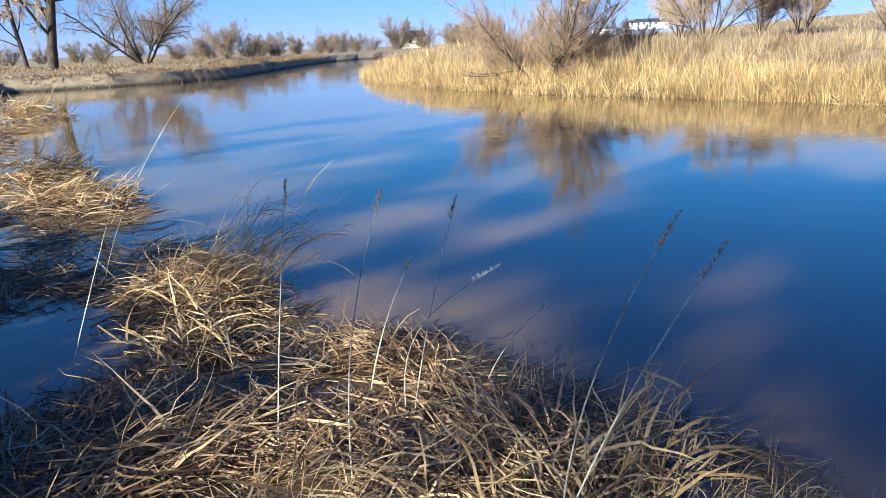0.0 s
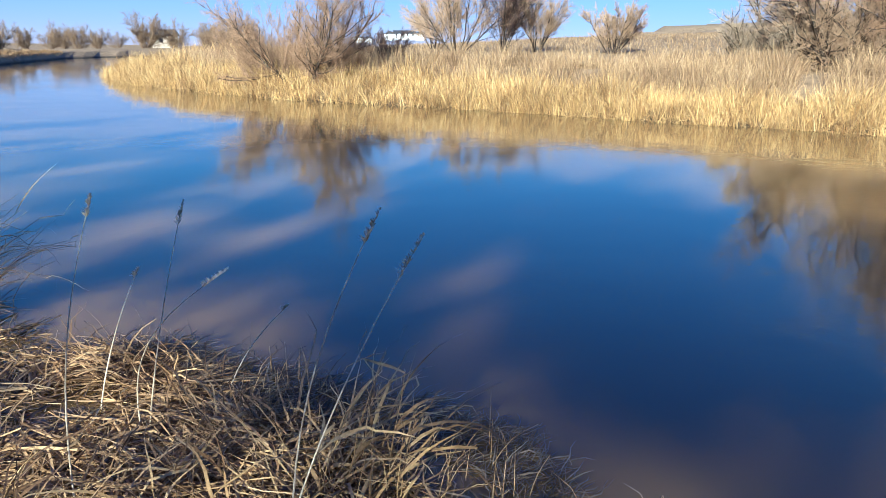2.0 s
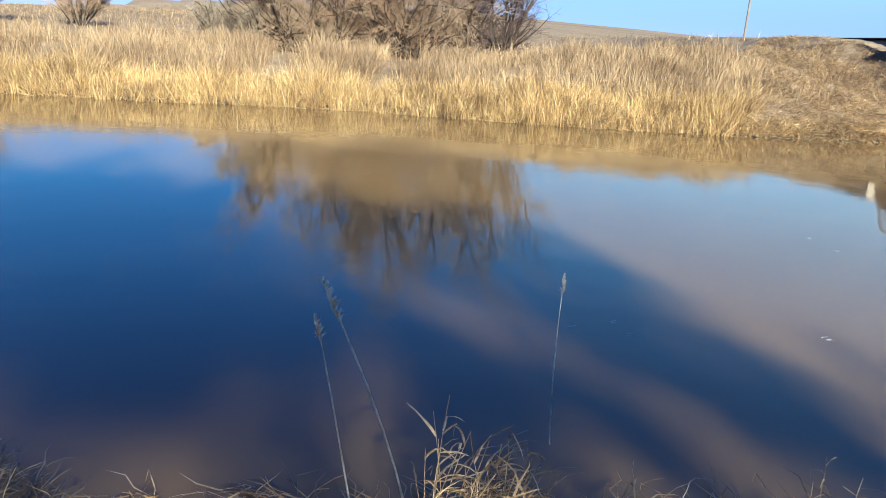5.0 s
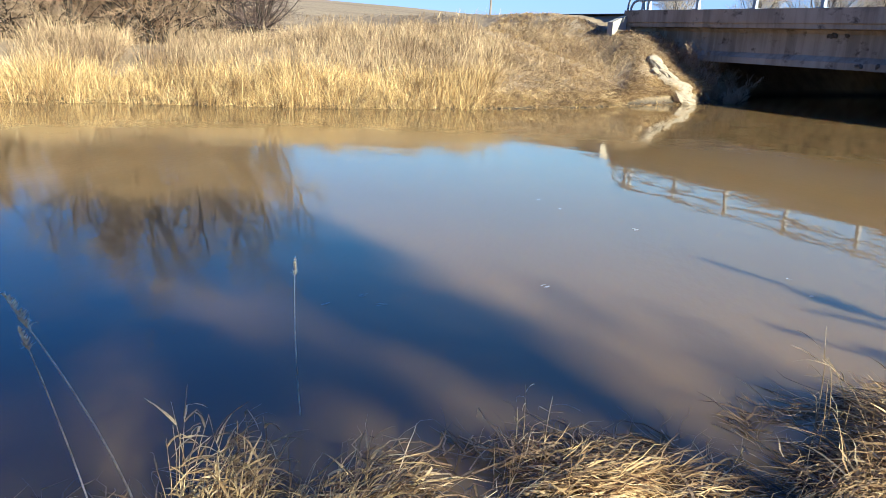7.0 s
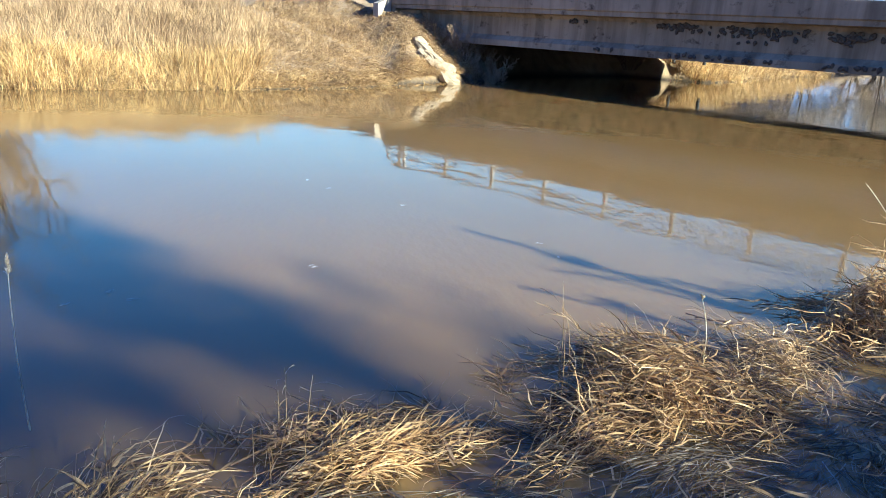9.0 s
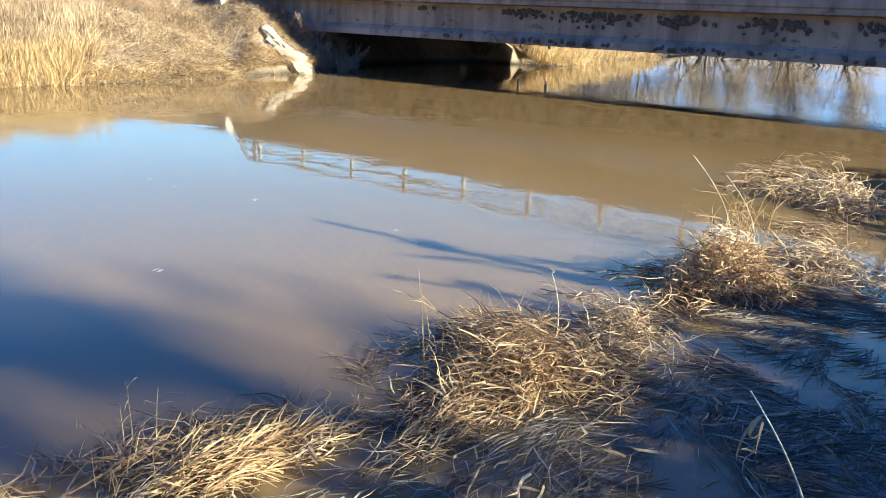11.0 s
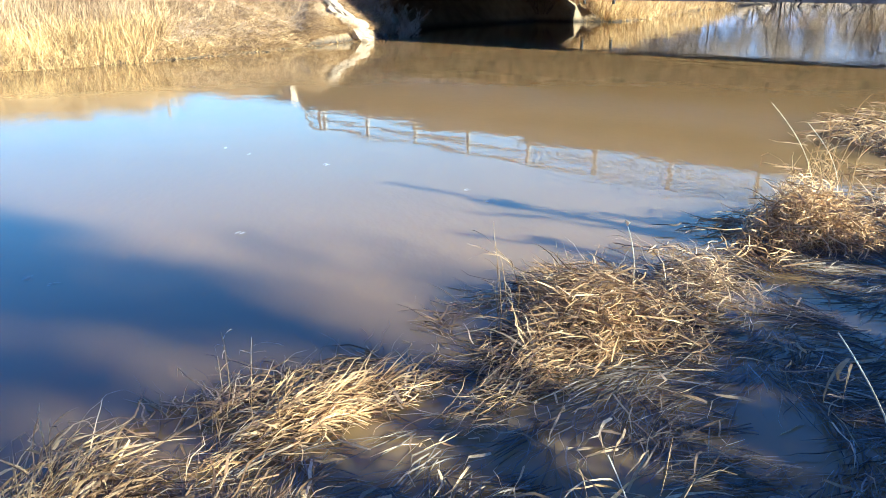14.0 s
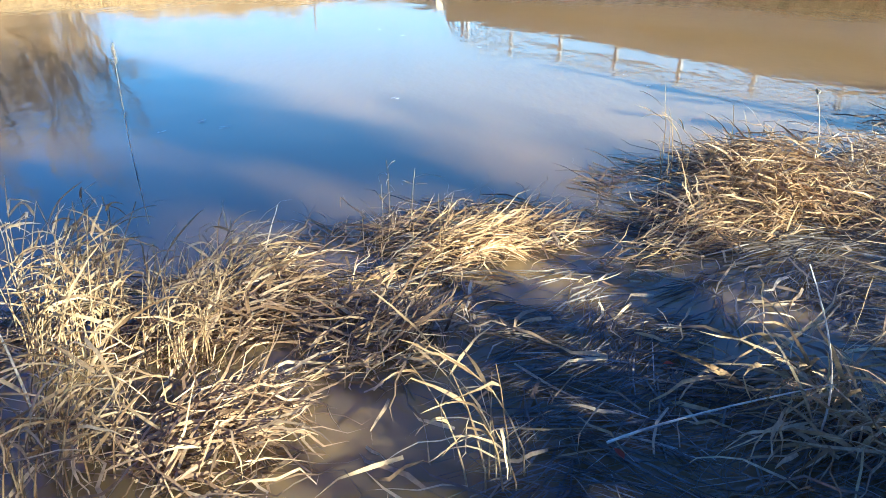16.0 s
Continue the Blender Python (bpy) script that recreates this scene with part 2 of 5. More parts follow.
def box(bm, x0, y0, z0, x1, y1, z1, bevel=0.0):
    m = Matrix.Translation(((x0 + x1) / 2, (y0 + y1) / 2, (z0 + z1) / 2)) @ Matrix.Diagonal((x1 - x0, y1 - y0, z1 - z0, 1))
    made = bmesh.ops.create_cube(bm, size=1.0, matrix=m)["verts"]
    if bevel:
        edges = list({e for v in made for e in v.link_edges})
        bmesh.ops.bevel(bm, geom=edges, offset=bevel, segments=1, affect="EDGES", profile=0.5)


def extrude_profile(bm, pts, x0, x1):
    """A solid whose section, in y and z, runs from x0 to x1."""
    a = [bm.verts.new((x0, y, z)) for y, z in pts]
    c = [bm.verts.new((x1, y, z)) for y, z in pts]
    bm.faces.new(a[::-1])
    bm.faces.new(c)
    for i in range(len(pts)):
        j = (i + 1) % len(pts)
        bm.faces.new((a[i], a[j], c[j], c[i]))
    bmesh.ops.recalc_face_normals(bm, faces=bm.faces)


def tubes(p0, p1, r0, r1, sides):
    """Tapered prisms for rows of segments."""
    n = len(p0)
    d = p1 - p0
    d = d / np.maximum(np.linalg.norm(d, axis=1, keepdims=True), 1e-9)
    ref = np.where(np.abs(d[:, 2:3]) > 0.9, np.array([[1.0, 0, 0]]), np.array([[0, 0, 1.0]]))
    u = np.cross(d, ref)
    u /= np.linalg.norm(u, axis=1, keepdims=True)
    v = np.cross(d, u)
    a = np.arange(sides) * 2 * np.pi / sides
    ring = u[:, None] * np.cos(a)[None, :, None] + v[:, None] * np.sin(a)[None, :, None]
    verts = np.concatenate([p0[:, None] + ring * r0[:, None, None], p1[:, None] + ring * r1[:, None, None]], 1).reshape(-1, 3)
    k = np.arange(sides)
    q = np.stack([k, (k + 1) % sides, (k + 1) % sides + sides, k + sides], 1)
    return verts, (q[None] + (np.arange(n) * 2 * sides)[:, None, None]).reshape(-1, 4)


def blades(base, head, length, width, rise0, rise1, segs=3, twist=0.6, rng=None, kink=0.15):
    """Tapered ribbons. head: compass heading; rise0, rise1: slope at foot and tip, radians."""
    n = len(base)
    pts = [base]
    wander = rng.normal(0, kink, (n, segs)) if rng is not None else np.zeros((n, segs))
    nod = rng.normal(0, kink * 0.5, (n, segs)) if rng is not None else np.zeros((n, segs))
    if rng is not None:
        snap = (np.arange(segs)[None] >= rng.randint(1, segs + 1, n)[:, None]) & (rng.uniform(0, 1, n) < 0.4)[:, None]
        nod = nod - snap * rng.uniform(0.3, 1.5, n)[:, None]
        wander = wander + snap * rng.normal(0, 0.25, n)[:, None]
    for i in range(segs):
        s = (i + 0.5) / segs
        a = rise0 + (rise1 - rise0) * s + nod[:, i]
        h = head + wander[:, i] * (i + 1)
        step = np.stack([np.cos(a) * np.cos(h), np.cos(a) * np.sin(h), np.sin(a)], 1) * (length / segs)[:, None]
        pts.append(pts[-1] + step)
    tw = rng.uniform(-twist, twist, n) if rng is not None else np.zeros(n)
    side0 = np.stack([-np.sin(head), np.cos(head), np.zeros(n)], 1)
    verts, cols = [], 2 * segs + 1
    for i in range(segs):
        a = rise0 + (rise1 - rise0) * i / segs
        up = np.stack([-np.sin(a) * np.cos(head), -np.sin(a) * np.sin(head), np.cos(a)], 1)
        t = tw * (1 + 0.6 * i)
        side = side0 * np.cos(t)[:, None] + up * np.sin(t)[:, None]
        w = width * (0.75, 1.0, 0.85, 0.6, 0.45)[min(i, 4)] * 0.5
        verts += [pts[i] - side * w[:, None], pts[i] + side * w[:, None]]
    verts.append(pts[segs])
    verts = np.stack(verts, 1).reshape(-1, 3)
    off = (np.arange(n) * cols)[:, None]
    quads = [np.array([[2 * i, 2 * i + 1, 2 * i + 3, 2 * i + 2]]) + off for i in range(segs - 1)]
    tri = np.array([[2 * segs - 2, 2 * segs - 1, 2 * segs]]) + off
    return verts, np.concatenate(quads) if quads else np.zeros((0, 4), int), tri


def join(parts):
    """Joins results of blades() into one set of arrays."""
    vs, qs, ts, k = [], [], [], 0
    for v, q, t in parts:
        vs.append(v), qs.append(q + k), ts.append(t + k)
        k += len(v)
    return np.concatenate(vs), [np.concatenate(qs), np.concatenate(ts)]


# ---- the plan ----
BRIDGE_AT = np.array([34.13, 0.42])
ALONG = np.array([-0.7246, -0.6892])          # along the bridge, towards the near bank
BACK = np.array([0.6892, -0.7246])            # away from the face that is seen
FAR_SHORE = np.array([(140, 190), (60, 150), (20, 135), (2, 118), (-3, 85), (-5.7, 56), (-5.6, 51), (-2.6, 38.5), (0.1, 33), (3.5, 27.3), (6.0, 25),
                      (8.2, 23), (10.2, 21), (12.6, 17.6), (14.9, 15.4), (16.6, 13), (17.6, 10.5), (19.5, 7), (21.6, 3.8), (24.4, 0.9),
                      (27.1, -0.6), (29.4, -2.7), (32.8, -4.3), (36.2, -5.9), (39.8, -9.4), (43.1, -12.9), (42.4, -14.9), (40.9, -16.9), (42.8, -18.9), (49.4, -23.7), (57.5, -29.6), (66, -37.8), (140, -100)], float)
NEAR_SHORE = np.array([(100, 230), (30, 165), (-8, 140), (-17, 112), (-17, 79), (-16, 55), (-18.5, 49.8), (-21, 46.8), (-26, 43), (-24, 36), (-16, 27), (-11, 18.5),
                       (-7.9, 13), (-6, 11.5), (-4.8, 10.1), (-3.0, 7.4), (-1.6, 5.9), (-0.66, 5.0), (0.07, 4.15), (0.88, 3.4), (1.45, 2.8),
                       (1.55, 2.4), (1.95, 2.05), (2.4, 1.7), (2.7, 1.1), (3.2, 0.6), (3.6, -0.2), (4.0, -1.0), (4.6, -1.75), (5.4, -2.8), (5.7, -4.0),
                       (7.4, -5.9), (10.3, -8.5), (12.6, -11.9), (14.6, -16.3), (20, -28), (36, -52), (110, -130)], float)


def to_chain(pts, chain):
    """Distance to a polyline, and how far along it (in vertices) the nearest place is."""
    best, where = np.full(len(pts), 1e9), np.zeros(len(pts))
    for i, (a, c) in enumerate(zip(chain[:-1], chain[1:])):
        d = c - a
        s = np.clip(((pts - a) @ d) / (d @ d), 0, 1)
        r = np.hypot(*(pts - a - s[:, None] * d).T)
        near = r < best
        best[near], where[near] = r[near], (i + s)[near]
    return best, where


def in_river(pts):
    poly = np.concatenate([FAR_SHORE, NEAR_SHORE[::-1]])
    inside = np.zeros(len(pts), bool)
    for (x0, y0), (x1, y1) in zip(poly, np.roll(poly, -1, 0)):
        cross = (y0 > pts[:, 1]) != (y1 > pts[:, 1])
        with np.errstate(divide="ignore", invalid="ignore"):
            inside ^= cross & (pts[:, 0] < (x1 - x0) * (pts[:, 1] - y0) / (y1 - y0) + x0)
    return inside


def smooth(v, a, c):
    s = np.clip((v - a) / (c - a), 0, 1)
    return s * s * (3 - 2 * s)


def waves(x, y, size, seed=0):
    """Cheap smooth noise between about -1 and 1."""
    r = np.random.RandomState(seed)
    out = np.zeros(np.shape(x))
    for k in range(5):
        a, f, ph = r.uniform(0, 6.28), (0.6 + 0.5 * k) / size, r.uniform(0, 6.28)
        out = out + np.sin((x * np.cos(a) + y * np.sin(a)) * f * 6.28 + ph) / (1 + 0.4 * k)
    return out / 2.4


def height(x, y):
    x, y = np.asarray(x, float), np.asarray(y, float)
    pts = np.stack([x.ravel(), y.ravel()], 1)
    df, wf = to_chain(pts, FAR_SHORE)
    dn, wn_ = to_chain(pts, NEAR_SHORE)
    wet = in_river(pts)
    px, py = pts.T
    far = np.hypot(px, py)
    az = np.degrees(np.arctan2(px, py))
    # the far bank: reeds on a low shelf upstream, an embankment by the bridge
    crest = 1.15 + 1.35 * (1 - smooth(py, 2, 17)) * smooth(px, 8, 20)
    zf = 0.06 + crest * np.clip(df / (4.0 + 2.0 * crest), 0, 1) ** 0.85
    ridge = np.interp(az, [-180, -60, -5, 5, 14.7, 27, 34, 40, 60, 70, 80, 110, 150, 180], [2, 1.5, 1.4, 3, 7.2, 13.0, 15.2, 16.5, 19, 16, 12, 7, 3, 2])
    zf = zf + (np.maximum(ridge, 1.2) - zf) * np.clip((far - 45) / 355, 0, 1) * smooth(df, 4, 30)
    # the near bank: a flooded fringe, rising behind; further up a low cut bank
    zn = -0.07 + 0.05 * waves(px, py, 1.7, 3) + 0.5 * smooth(dn, 2.4, 5.0) + 1.5 * smooth(dn, 5, 8.5)
    cut = 0.8 * smooth(dn, 0.0, 0.35) + 0.2 * smooth(dn, 1, 6) + 0.05 * waves(px, py, 5, 8)
    zn = np.where(py > 30, cut, zn)
    z = np.where(df < dn, zf, zn)
    edge = np.minimum(df, dn)
    z = np.where(wet, -0.07 - 0.9 * smooth(edge, 0, 2.0), z)
    # the road on its bank at both ends of the bridge
    u = (pts - BRIDGE_AT) @ ALONG
    v = (pts - BRIDGE_AT) @ BACK
    top = 2.5 + 0.8 * np.maximum(smooth(-u, 0, 5), smooth(v, 0.2, 1.2)) - 0.5 * np.maximum(np.maximum(-v - 0.3, v - 17.3), 0)
    ends = np.where(u < 0, 0, np.where(u > 33, 0, np.minimum(u, 33 - u)))
    steep = 0.52 + 0.75 * smooth(v, 1.5, 4.0) * (1 - smooth(v, 15.0, 16.5))
    road = np.minimum(top, 3.3 - steep * ends)
    z = np.where(wet & (u > 5) & (u < 27), z, np.maximum(z, np.where(far < 400, road, -9)))
    return z.reshape(x.shape) + 0.04 * waves(x, y, 3.1, 5) * (z.reshape(x.shape) > 0.4)


def spaced(lo, hi, step, reach):
    mid = np.arange(lo, hi + step, step)
    out, d = [], step
    while sum(out) < reach:
        d *= 1.16
        out.append(d)
    out = np.cumsum(out)
    return np.concatenate([lo - out[::-1], mid, mid[-1] + out])


gx, gy = np.meshgrid(spaced(-28, 48, 0.4, 2600), spaced(-36, 56, 0.4, 2600), indexing="ij")
gz = height(gx, gy)
ny = gx.shape[1]
idx = np.arange(gx.size).reshape(gx.shape)
quads = np.stack([idx[:-1, :-1], idx[1:, :-1], idx[1:, 1:], idx[:-1, 1:]], -1).reshape(-1, 4)
ground = new("ground", mesh_of("ground", np.stack([gx, gy, gz], -1).reshape(-1, 3), [quads], m_ground, True))
tagged(ground, "dry tan meadow, river bed and muddy banks", "ground", kind="structure")

bm = bmesh.new()
bmesh.ops.create_grid(bm, x_segments=1, y_segments=1, size=1.0, matrix=Matrix.Translation((30, 30, 0)) @ Matrix.Diagonal((190, 230, 1, 1)))
water = part("water", bm, m_water)
tagged(water, "calm muddy brown river reflecting blue sky", "river", kind="structure")


# ---- reeds and grass ----
def beside(rng, chain, v0, v1, n, d0, d1, keep=None):
    """Random places at distances d0 to d1 on the dry side of a shore, between two of its vertices."""
    a, c = chain[v0:v1], chain[v0 + 1:v1 + 1]
    run = np.hypot(*(c - a).T)
    k = rng.choice(len(run), n, p=run / run.sum())
    s = rng.uniform(0, 1, n)[:, None]
    d = (c - a)[k] / run[k][:, None]
    out = np.stack([-d[:, 1], d[:, 0]], 1) * (1 if chain is FAR_SHORE else -1)
    pts = a[k] + (c - a)[k] * s + out * rng.uniform(d0, d1, n)[:, None] + rng.normal(0, 0.12, (n, 2))
    wet = in_river(pts)
    own = np.where(wet, -1.0, 1.0) * to_chain(pts, chain)[0]
    good = (own > d0 - 0.15) & (own < d1 + 0.4)
    if keep is not None:
        good &= keep(pts)
    return pts[good]


def front_of_bridge(p):
    u, v = (p - BRIDGE_AT) @ ALONG, (p - BRIDGE_AT) @ BACK
    return ~((v > -0.15) & (v < 17.5))


def stand(name, label, seed, pts, tall, wide, mat, lean=0.25, flat=False, category="reeds", segs=3, ragged=0.35, tuft=0):
    """A bed of dry blades rooted at the given places, gathered in tufts where tuft says how many to each."""
    rng = np.random.RandomState(seed)
    if tuft:
        heart = pts[::tuft]
        pts = np.repeat(heart, tuft, 0) + rng.normal(0, 0.07 + 0.06 * flat, (len(heart) * tuft, 2))
        own = np.repeat(np.arange(len(heart)), tuft)
        vigour, turn, slump = rng.uniform(0.65, 1.15, len(heart))[own], rng.uniform(0, 6.283, len(heart))[own], rng.uniform(0, 0.35, len(heart))[own]
        outward = np.arctan2(*(pts - heart[own]).T[::-1])
    clump = 0.5 + 0.5 * waves(pts[:, 0], pts[:, 1], 2.3, seed)
    stay = rng.uniform(0, 1, len(pts)) < 0.5 + 0.6 * clump
    pts = pts[stay]
    k = len(pts)
    z = height(pts[:, 0], pts[:, 1])
    size = tall * rng.uniform(0.5, 1.15, k) * (0.85 + ragged * waves(pts[:, 0], pts[:, 1], 3.7, seed + 1))
    sweep = 1.2 * waves(pts[:, 0], pts[:, 1], 1.9, seed + 2)
    bent = rng.uniform(0, 1, k)
    if flat:
        head = 3.6 + sweep * 1.2 + rng.normal(0, 0.8, k)
        r0, r1 = rng.uniform(0.3, 1.2, k), rng.uniform(-0.8, 0.2, k)
    else:
        head = np.where(bent < 0.45, rng.uniform(0, 6.283, k), 3.9 + 1.6 * sweep + rng.normal(0, 0.5, k))
        lie = np.clip(0.5 + 0.9 * waves(pts[:, 0], pts[:, 1], 1.4, seed + 5), 0, 1)
        r0 = 1.54 - np.abs(rng.normal(0, lean, k)) - 0.45 * lie * rng.uniform(0, 1, k) * (lean > 0.2)
        r1 = np.where(bent < (0.3 + 0.3 * lie) * min(1.0, lean / 0.26), r0 - rng.uniform(0.9, 2.6, k), r0 - rng.uniform(0.0, 2.4 * min(lean, 0.3), k))
    if tuft:
        size = size * vigour[stay]
        near = rng.uniform(0, 1, k) < 0.6
        if flat:
            head = 3.6 + 1.3 * sweep + 0.5 * np.sin(turn[stay]) + rng.normal(0, 0.35, k)
        else:
            head = np.where(near, outward[stay] + rng.normal(0, 0.4, k), turn[stay] + rng.normal(0, 0.5, k))
            r0, r1 = r0 - slump[stay], r1 - slump[stay]
    base = np.column_stack([pts, z - 0.04])
    out = join([blades(base, head, size, wide * rng.uniform(0.6, 1.4, k), r0, r1, segs, rng=rng)])
    return tagged(new(name, mesh_of(name, *out, mat)), label, category, kind="stuff")


R = np.random.RandomState
stand("reed_bed", "tall dry straw-coloured reeds along the waterline", 11, beside(R(11), FAR_SHORE, 6, 12, 46000, -0.3, 3.0), 1.2, 0.012, m_reed, 0.19, segs=3, tuft=12)
stand("reed_bed", "dense golden dry reeds along the waterline", 12, beside(R(12), FAR_SHORE, 11, 19, 52000, -0.3, 1.9, lambda p: p[:, 1] > 4.0), 1.0, 0.010, m_reed, 0.20, segs=3, tuft=12)
stand("grass_fringe", "pale dry grass drooping over the waterline", 21, beside(R(21), FAR_SHORE, 6, 21, 24000, -0.4, 0.5, front_of_bridge), 0.55, 0.012, m_reed, 0.6, segs=4, tuft=8, category="grass")
stand("reed_bed", "dry reeds on top of the low bank", 13, beside(R(13), FAR_SHORE, 6, 15, 48000, 2.6, 11.0), 1.15, 0.013, m_slope, 0.14, tuft=9)
stand("grass_bank", "brownish dry grass on the bank top", 14, beside(R(14), FAR_SHORE, 12, 19, 64000, 2.2, 12.0, lambda p: p[:, 1] > 4.5), 0.95, 0.011, m_slope, 0.14, tuft=9)
stand("grass_slope", "matted dry grass lying on the bridge embankment", 15, beside(R(15), FAR_SHORE, 16, 22, 120000, -0.1, 9.5, lambda p: front_of_bridge(p) & (p[:, 1] < 8)), 0.4, 0.014, m_slope, flat=True, category="grass", tuft=7)
stand("grass_slope", "thin dry grass stems on the embankment top", 23, beside(R(23), FAR_SHORE, 16, 21, 22000, 2.0, 12.0, lambda p: front_of_bridge(p) & (p[:, 1] < 9)), 0.6, 0.012, m_slope, 0.5, category="grass")
def in_plan(p):
    """From places along and away from the bridge to the world."""
    return BRIDGE_AT + p[:, :1] * ALONG + p[:, 1:] * BACK


bank = in_plan(R(25).uniform((-9, -11), (7.5, -0.1), (80000, 2)))
bank = bank[~in_river(bank)]
stand("grass_slope", "fine matted dead grass covering the embankment beside the bridge", 25, bank, 0.34, 0.011, m_pale, flat=True, category="grass", tuft=6)
far_field = R(16).uniform((-12, 0), (95, 115), (90000, 2))
far_field = far_field[~in_river(far_field) & (to_chain(far_field, FAR_SHORE)[0] > 8) & front_of_bridge(far_field)]
far_field = far_field[to_chain(far_field, FAR_SHORE)[0] < to_chain(far_field, NEAR_SHORE)[0]]
stand("meadow_grass", "dry pale grass in the meadow", 16, far_field, 0.6, 0.03, m_slope, 0.3, category="grass", segs=2)
stand("reed_bed", "pale reeds on the distant bend", 17, beside(R(17), FAR_SHORE, 1, 6, 9000, -0.2, 8.0), 1.3, 0.05, m_reed, segs=2)
stand("reed_bed", "golden reeds downstream of the bridge", 18, beside(R(18), FAR_SHORE, 26, 31, 18000, -0.3, 6.0, front_of_bridge), 1.5, 0.022, m_reed, segs=3)
stand("bank_grass", "scruffy dead grass on the low cut bank upstream", 19, beside(R(19), NEAR_SHORE, 3, 9, 16000, -0.1, 2.2), 0.5, 0.03, m_mat, 0.6, category="grass", segs=3)
stand("bank_grass", "short brown grass on the flat upstream field", 20, beside(R(20), NEAR_SHORE, 3, 9, 22000, 2.0, 26), 0.4, 0.05, m_slope, 0.6, category="grass", segs=2)
stand("grass_fringe", "limp dead grass hanging over the foot of the embankment", 26, beside(R(26), FAR_SHORE, 17, 21, 22000, -0.35, 0.9, front_of_bridge), 0.42, 0.012, m_pale, flat=True, category="grass", tuft=7)
stand("bank_grass", "short dead grass on the near bank", 27, beside(R(27), NEAR_SHORE, 15, 33, 26000, 3.4, 14.0), 0.35, 0.012, m_mat, 0.7, category="grass", tuft=8)
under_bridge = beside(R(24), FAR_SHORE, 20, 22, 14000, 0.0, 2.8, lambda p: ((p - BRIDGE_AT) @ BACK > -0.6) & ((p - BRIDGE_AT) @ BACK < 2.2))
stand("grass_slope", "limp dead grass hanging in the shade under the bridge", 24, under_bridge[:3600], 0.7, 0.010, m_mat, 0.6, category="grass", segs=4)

corner = in_plan(R(28).uniform((0.5, 15.7), (8.0, 23), (18000, 2)))
corner = corner[~in_river(corner)]
stand("reed_bed", "sunlit golden reeds at the downstream corner of the embankment", 28, corner, 1.25, 0.018, m_reed, 0.2, tuft=9)
foot = in_plan(R(29).uniform((3.2, -5.0), (8.2, -0.4), (30000, 2)))
foot = foot[(to_chain(foot, FAR_SHORE)[0] < 0.9) & (~in_river(foot) | (to_chain(foot, FAR_SHORE)[0] < 0.25))]
stand("grass_fringe", "limp pale grass hanging over the foot of the embankment by the bridge", 29, foot, 0.45, 0.012, m_pale, flat=True, category="grass", tuft=6)


# ---- the bridge ----
bridge = new("road_bridge")
bridge.matrix_world = Matrix.Translation((BRIDGE_AT[0], BRIDGE_AT[1], 0)) @ Matrix(((ALONG[0], -BACK[0] * -1, 0, 0), (ALONG[1], BACK[1], 0, 0), (0, 0, 1, 0), (0, 0, 0, 1)))
tagged(bridge, "low weathered concrete girder bridge with metal railings across the river", "bridge")
SPAN, WIDE = 33.0, 17.0

bm = bmesh.new()
for y0, s in ((0.0, 1), (WIDE, -1)):
    prof = [(0, 3.42), (0, 2.94), (0.05, 2.9), (0.05, 2.76), (0.42, 2.72), (0.6, 2.9), (0.6, 3.42)]
    prof = [(y0 + s * y, z) for y, z in prof]
    extrude_profile(bm, prof, -0.3, SPAN + 0.3)
part("fascia_beam", bm, m_conc, bridge, "grey concrete edge beam with dark water streaks")
bm = bmesh.new()
box(bm, -0.3, 0.6, 2.86, SPAN + 0.3, WIDE - 0.6, 3.3)
part("deck_slab", bm, m_conc, bridge)
bm = bmesh.new()
box(bm, -30, 0.9, 3.304, SPAN + 30, WIDE - 0.9, 3.34)
part("road_surface", bm, m_asphalt, bridge, "dark asphalt road surface")
bm = bmesh.new()
extrude_profile(bm, [(0.0, 1.5), (0.62, 1.5), (0.62, 1.72), (0.42, 1.9), (0.42, 2.6), (0.6, 2.86), (0.02, 2.86), (0.2, 2.6), (0.2, 1.9), (0.0, 1.72)], 0.9, SPAN - 0.9)
box(bm, 0.1, 0.05, 1.5, 1.4, 0.57, 2.86)
girder = part("girder", bm, m_conc, bridge, "long concrete girder with a paler lower flange and blotchy stains")
girder.location = (0, 0.28, 0)
for k in range(1, 8):
    g = girder.copy()
    scene.collection.objects.link(g)
    g.location = (0, 0.28 + k * (WIDE - 1.2) / 7, 0)
for x0, x1 in ((-1.0, 0.1), (SPAN - 0.1, SPAN + 1.0)):
    bm = bmesh.new()
    box(bm, x0, 0.05, -1.2, x1, WIDE - 0.05, 2.86, 0.03)
    part("abutment", bm, m_conc, bridge)
for x0, side in ((-0.45, -1), (SPAN + 0.1, -1), (-0.45, 1), (SPAN + 0.1, 1)):
    bm = bmesh.new()
    y0 = 0.0 if side < 0 else WIDE
    far_y = y0 + side * 0.75
    box(bm, x0, min(y0, far_y), 0.6, x0 + 0.35, max(y0, far_y), 3.2)
    for v in bm.verts:
        if abs(v.co.y - far_y) < 0.01 and v.co.z > 2:
            v.co.z -= 0.3
    part("wing_wall", bm, m_paleconc, bridge, "pale sunlit concrete wing wall")

post_x = [0.55, 0.89] + [0.89 + 2.72 * k for k in range(1, 12)]


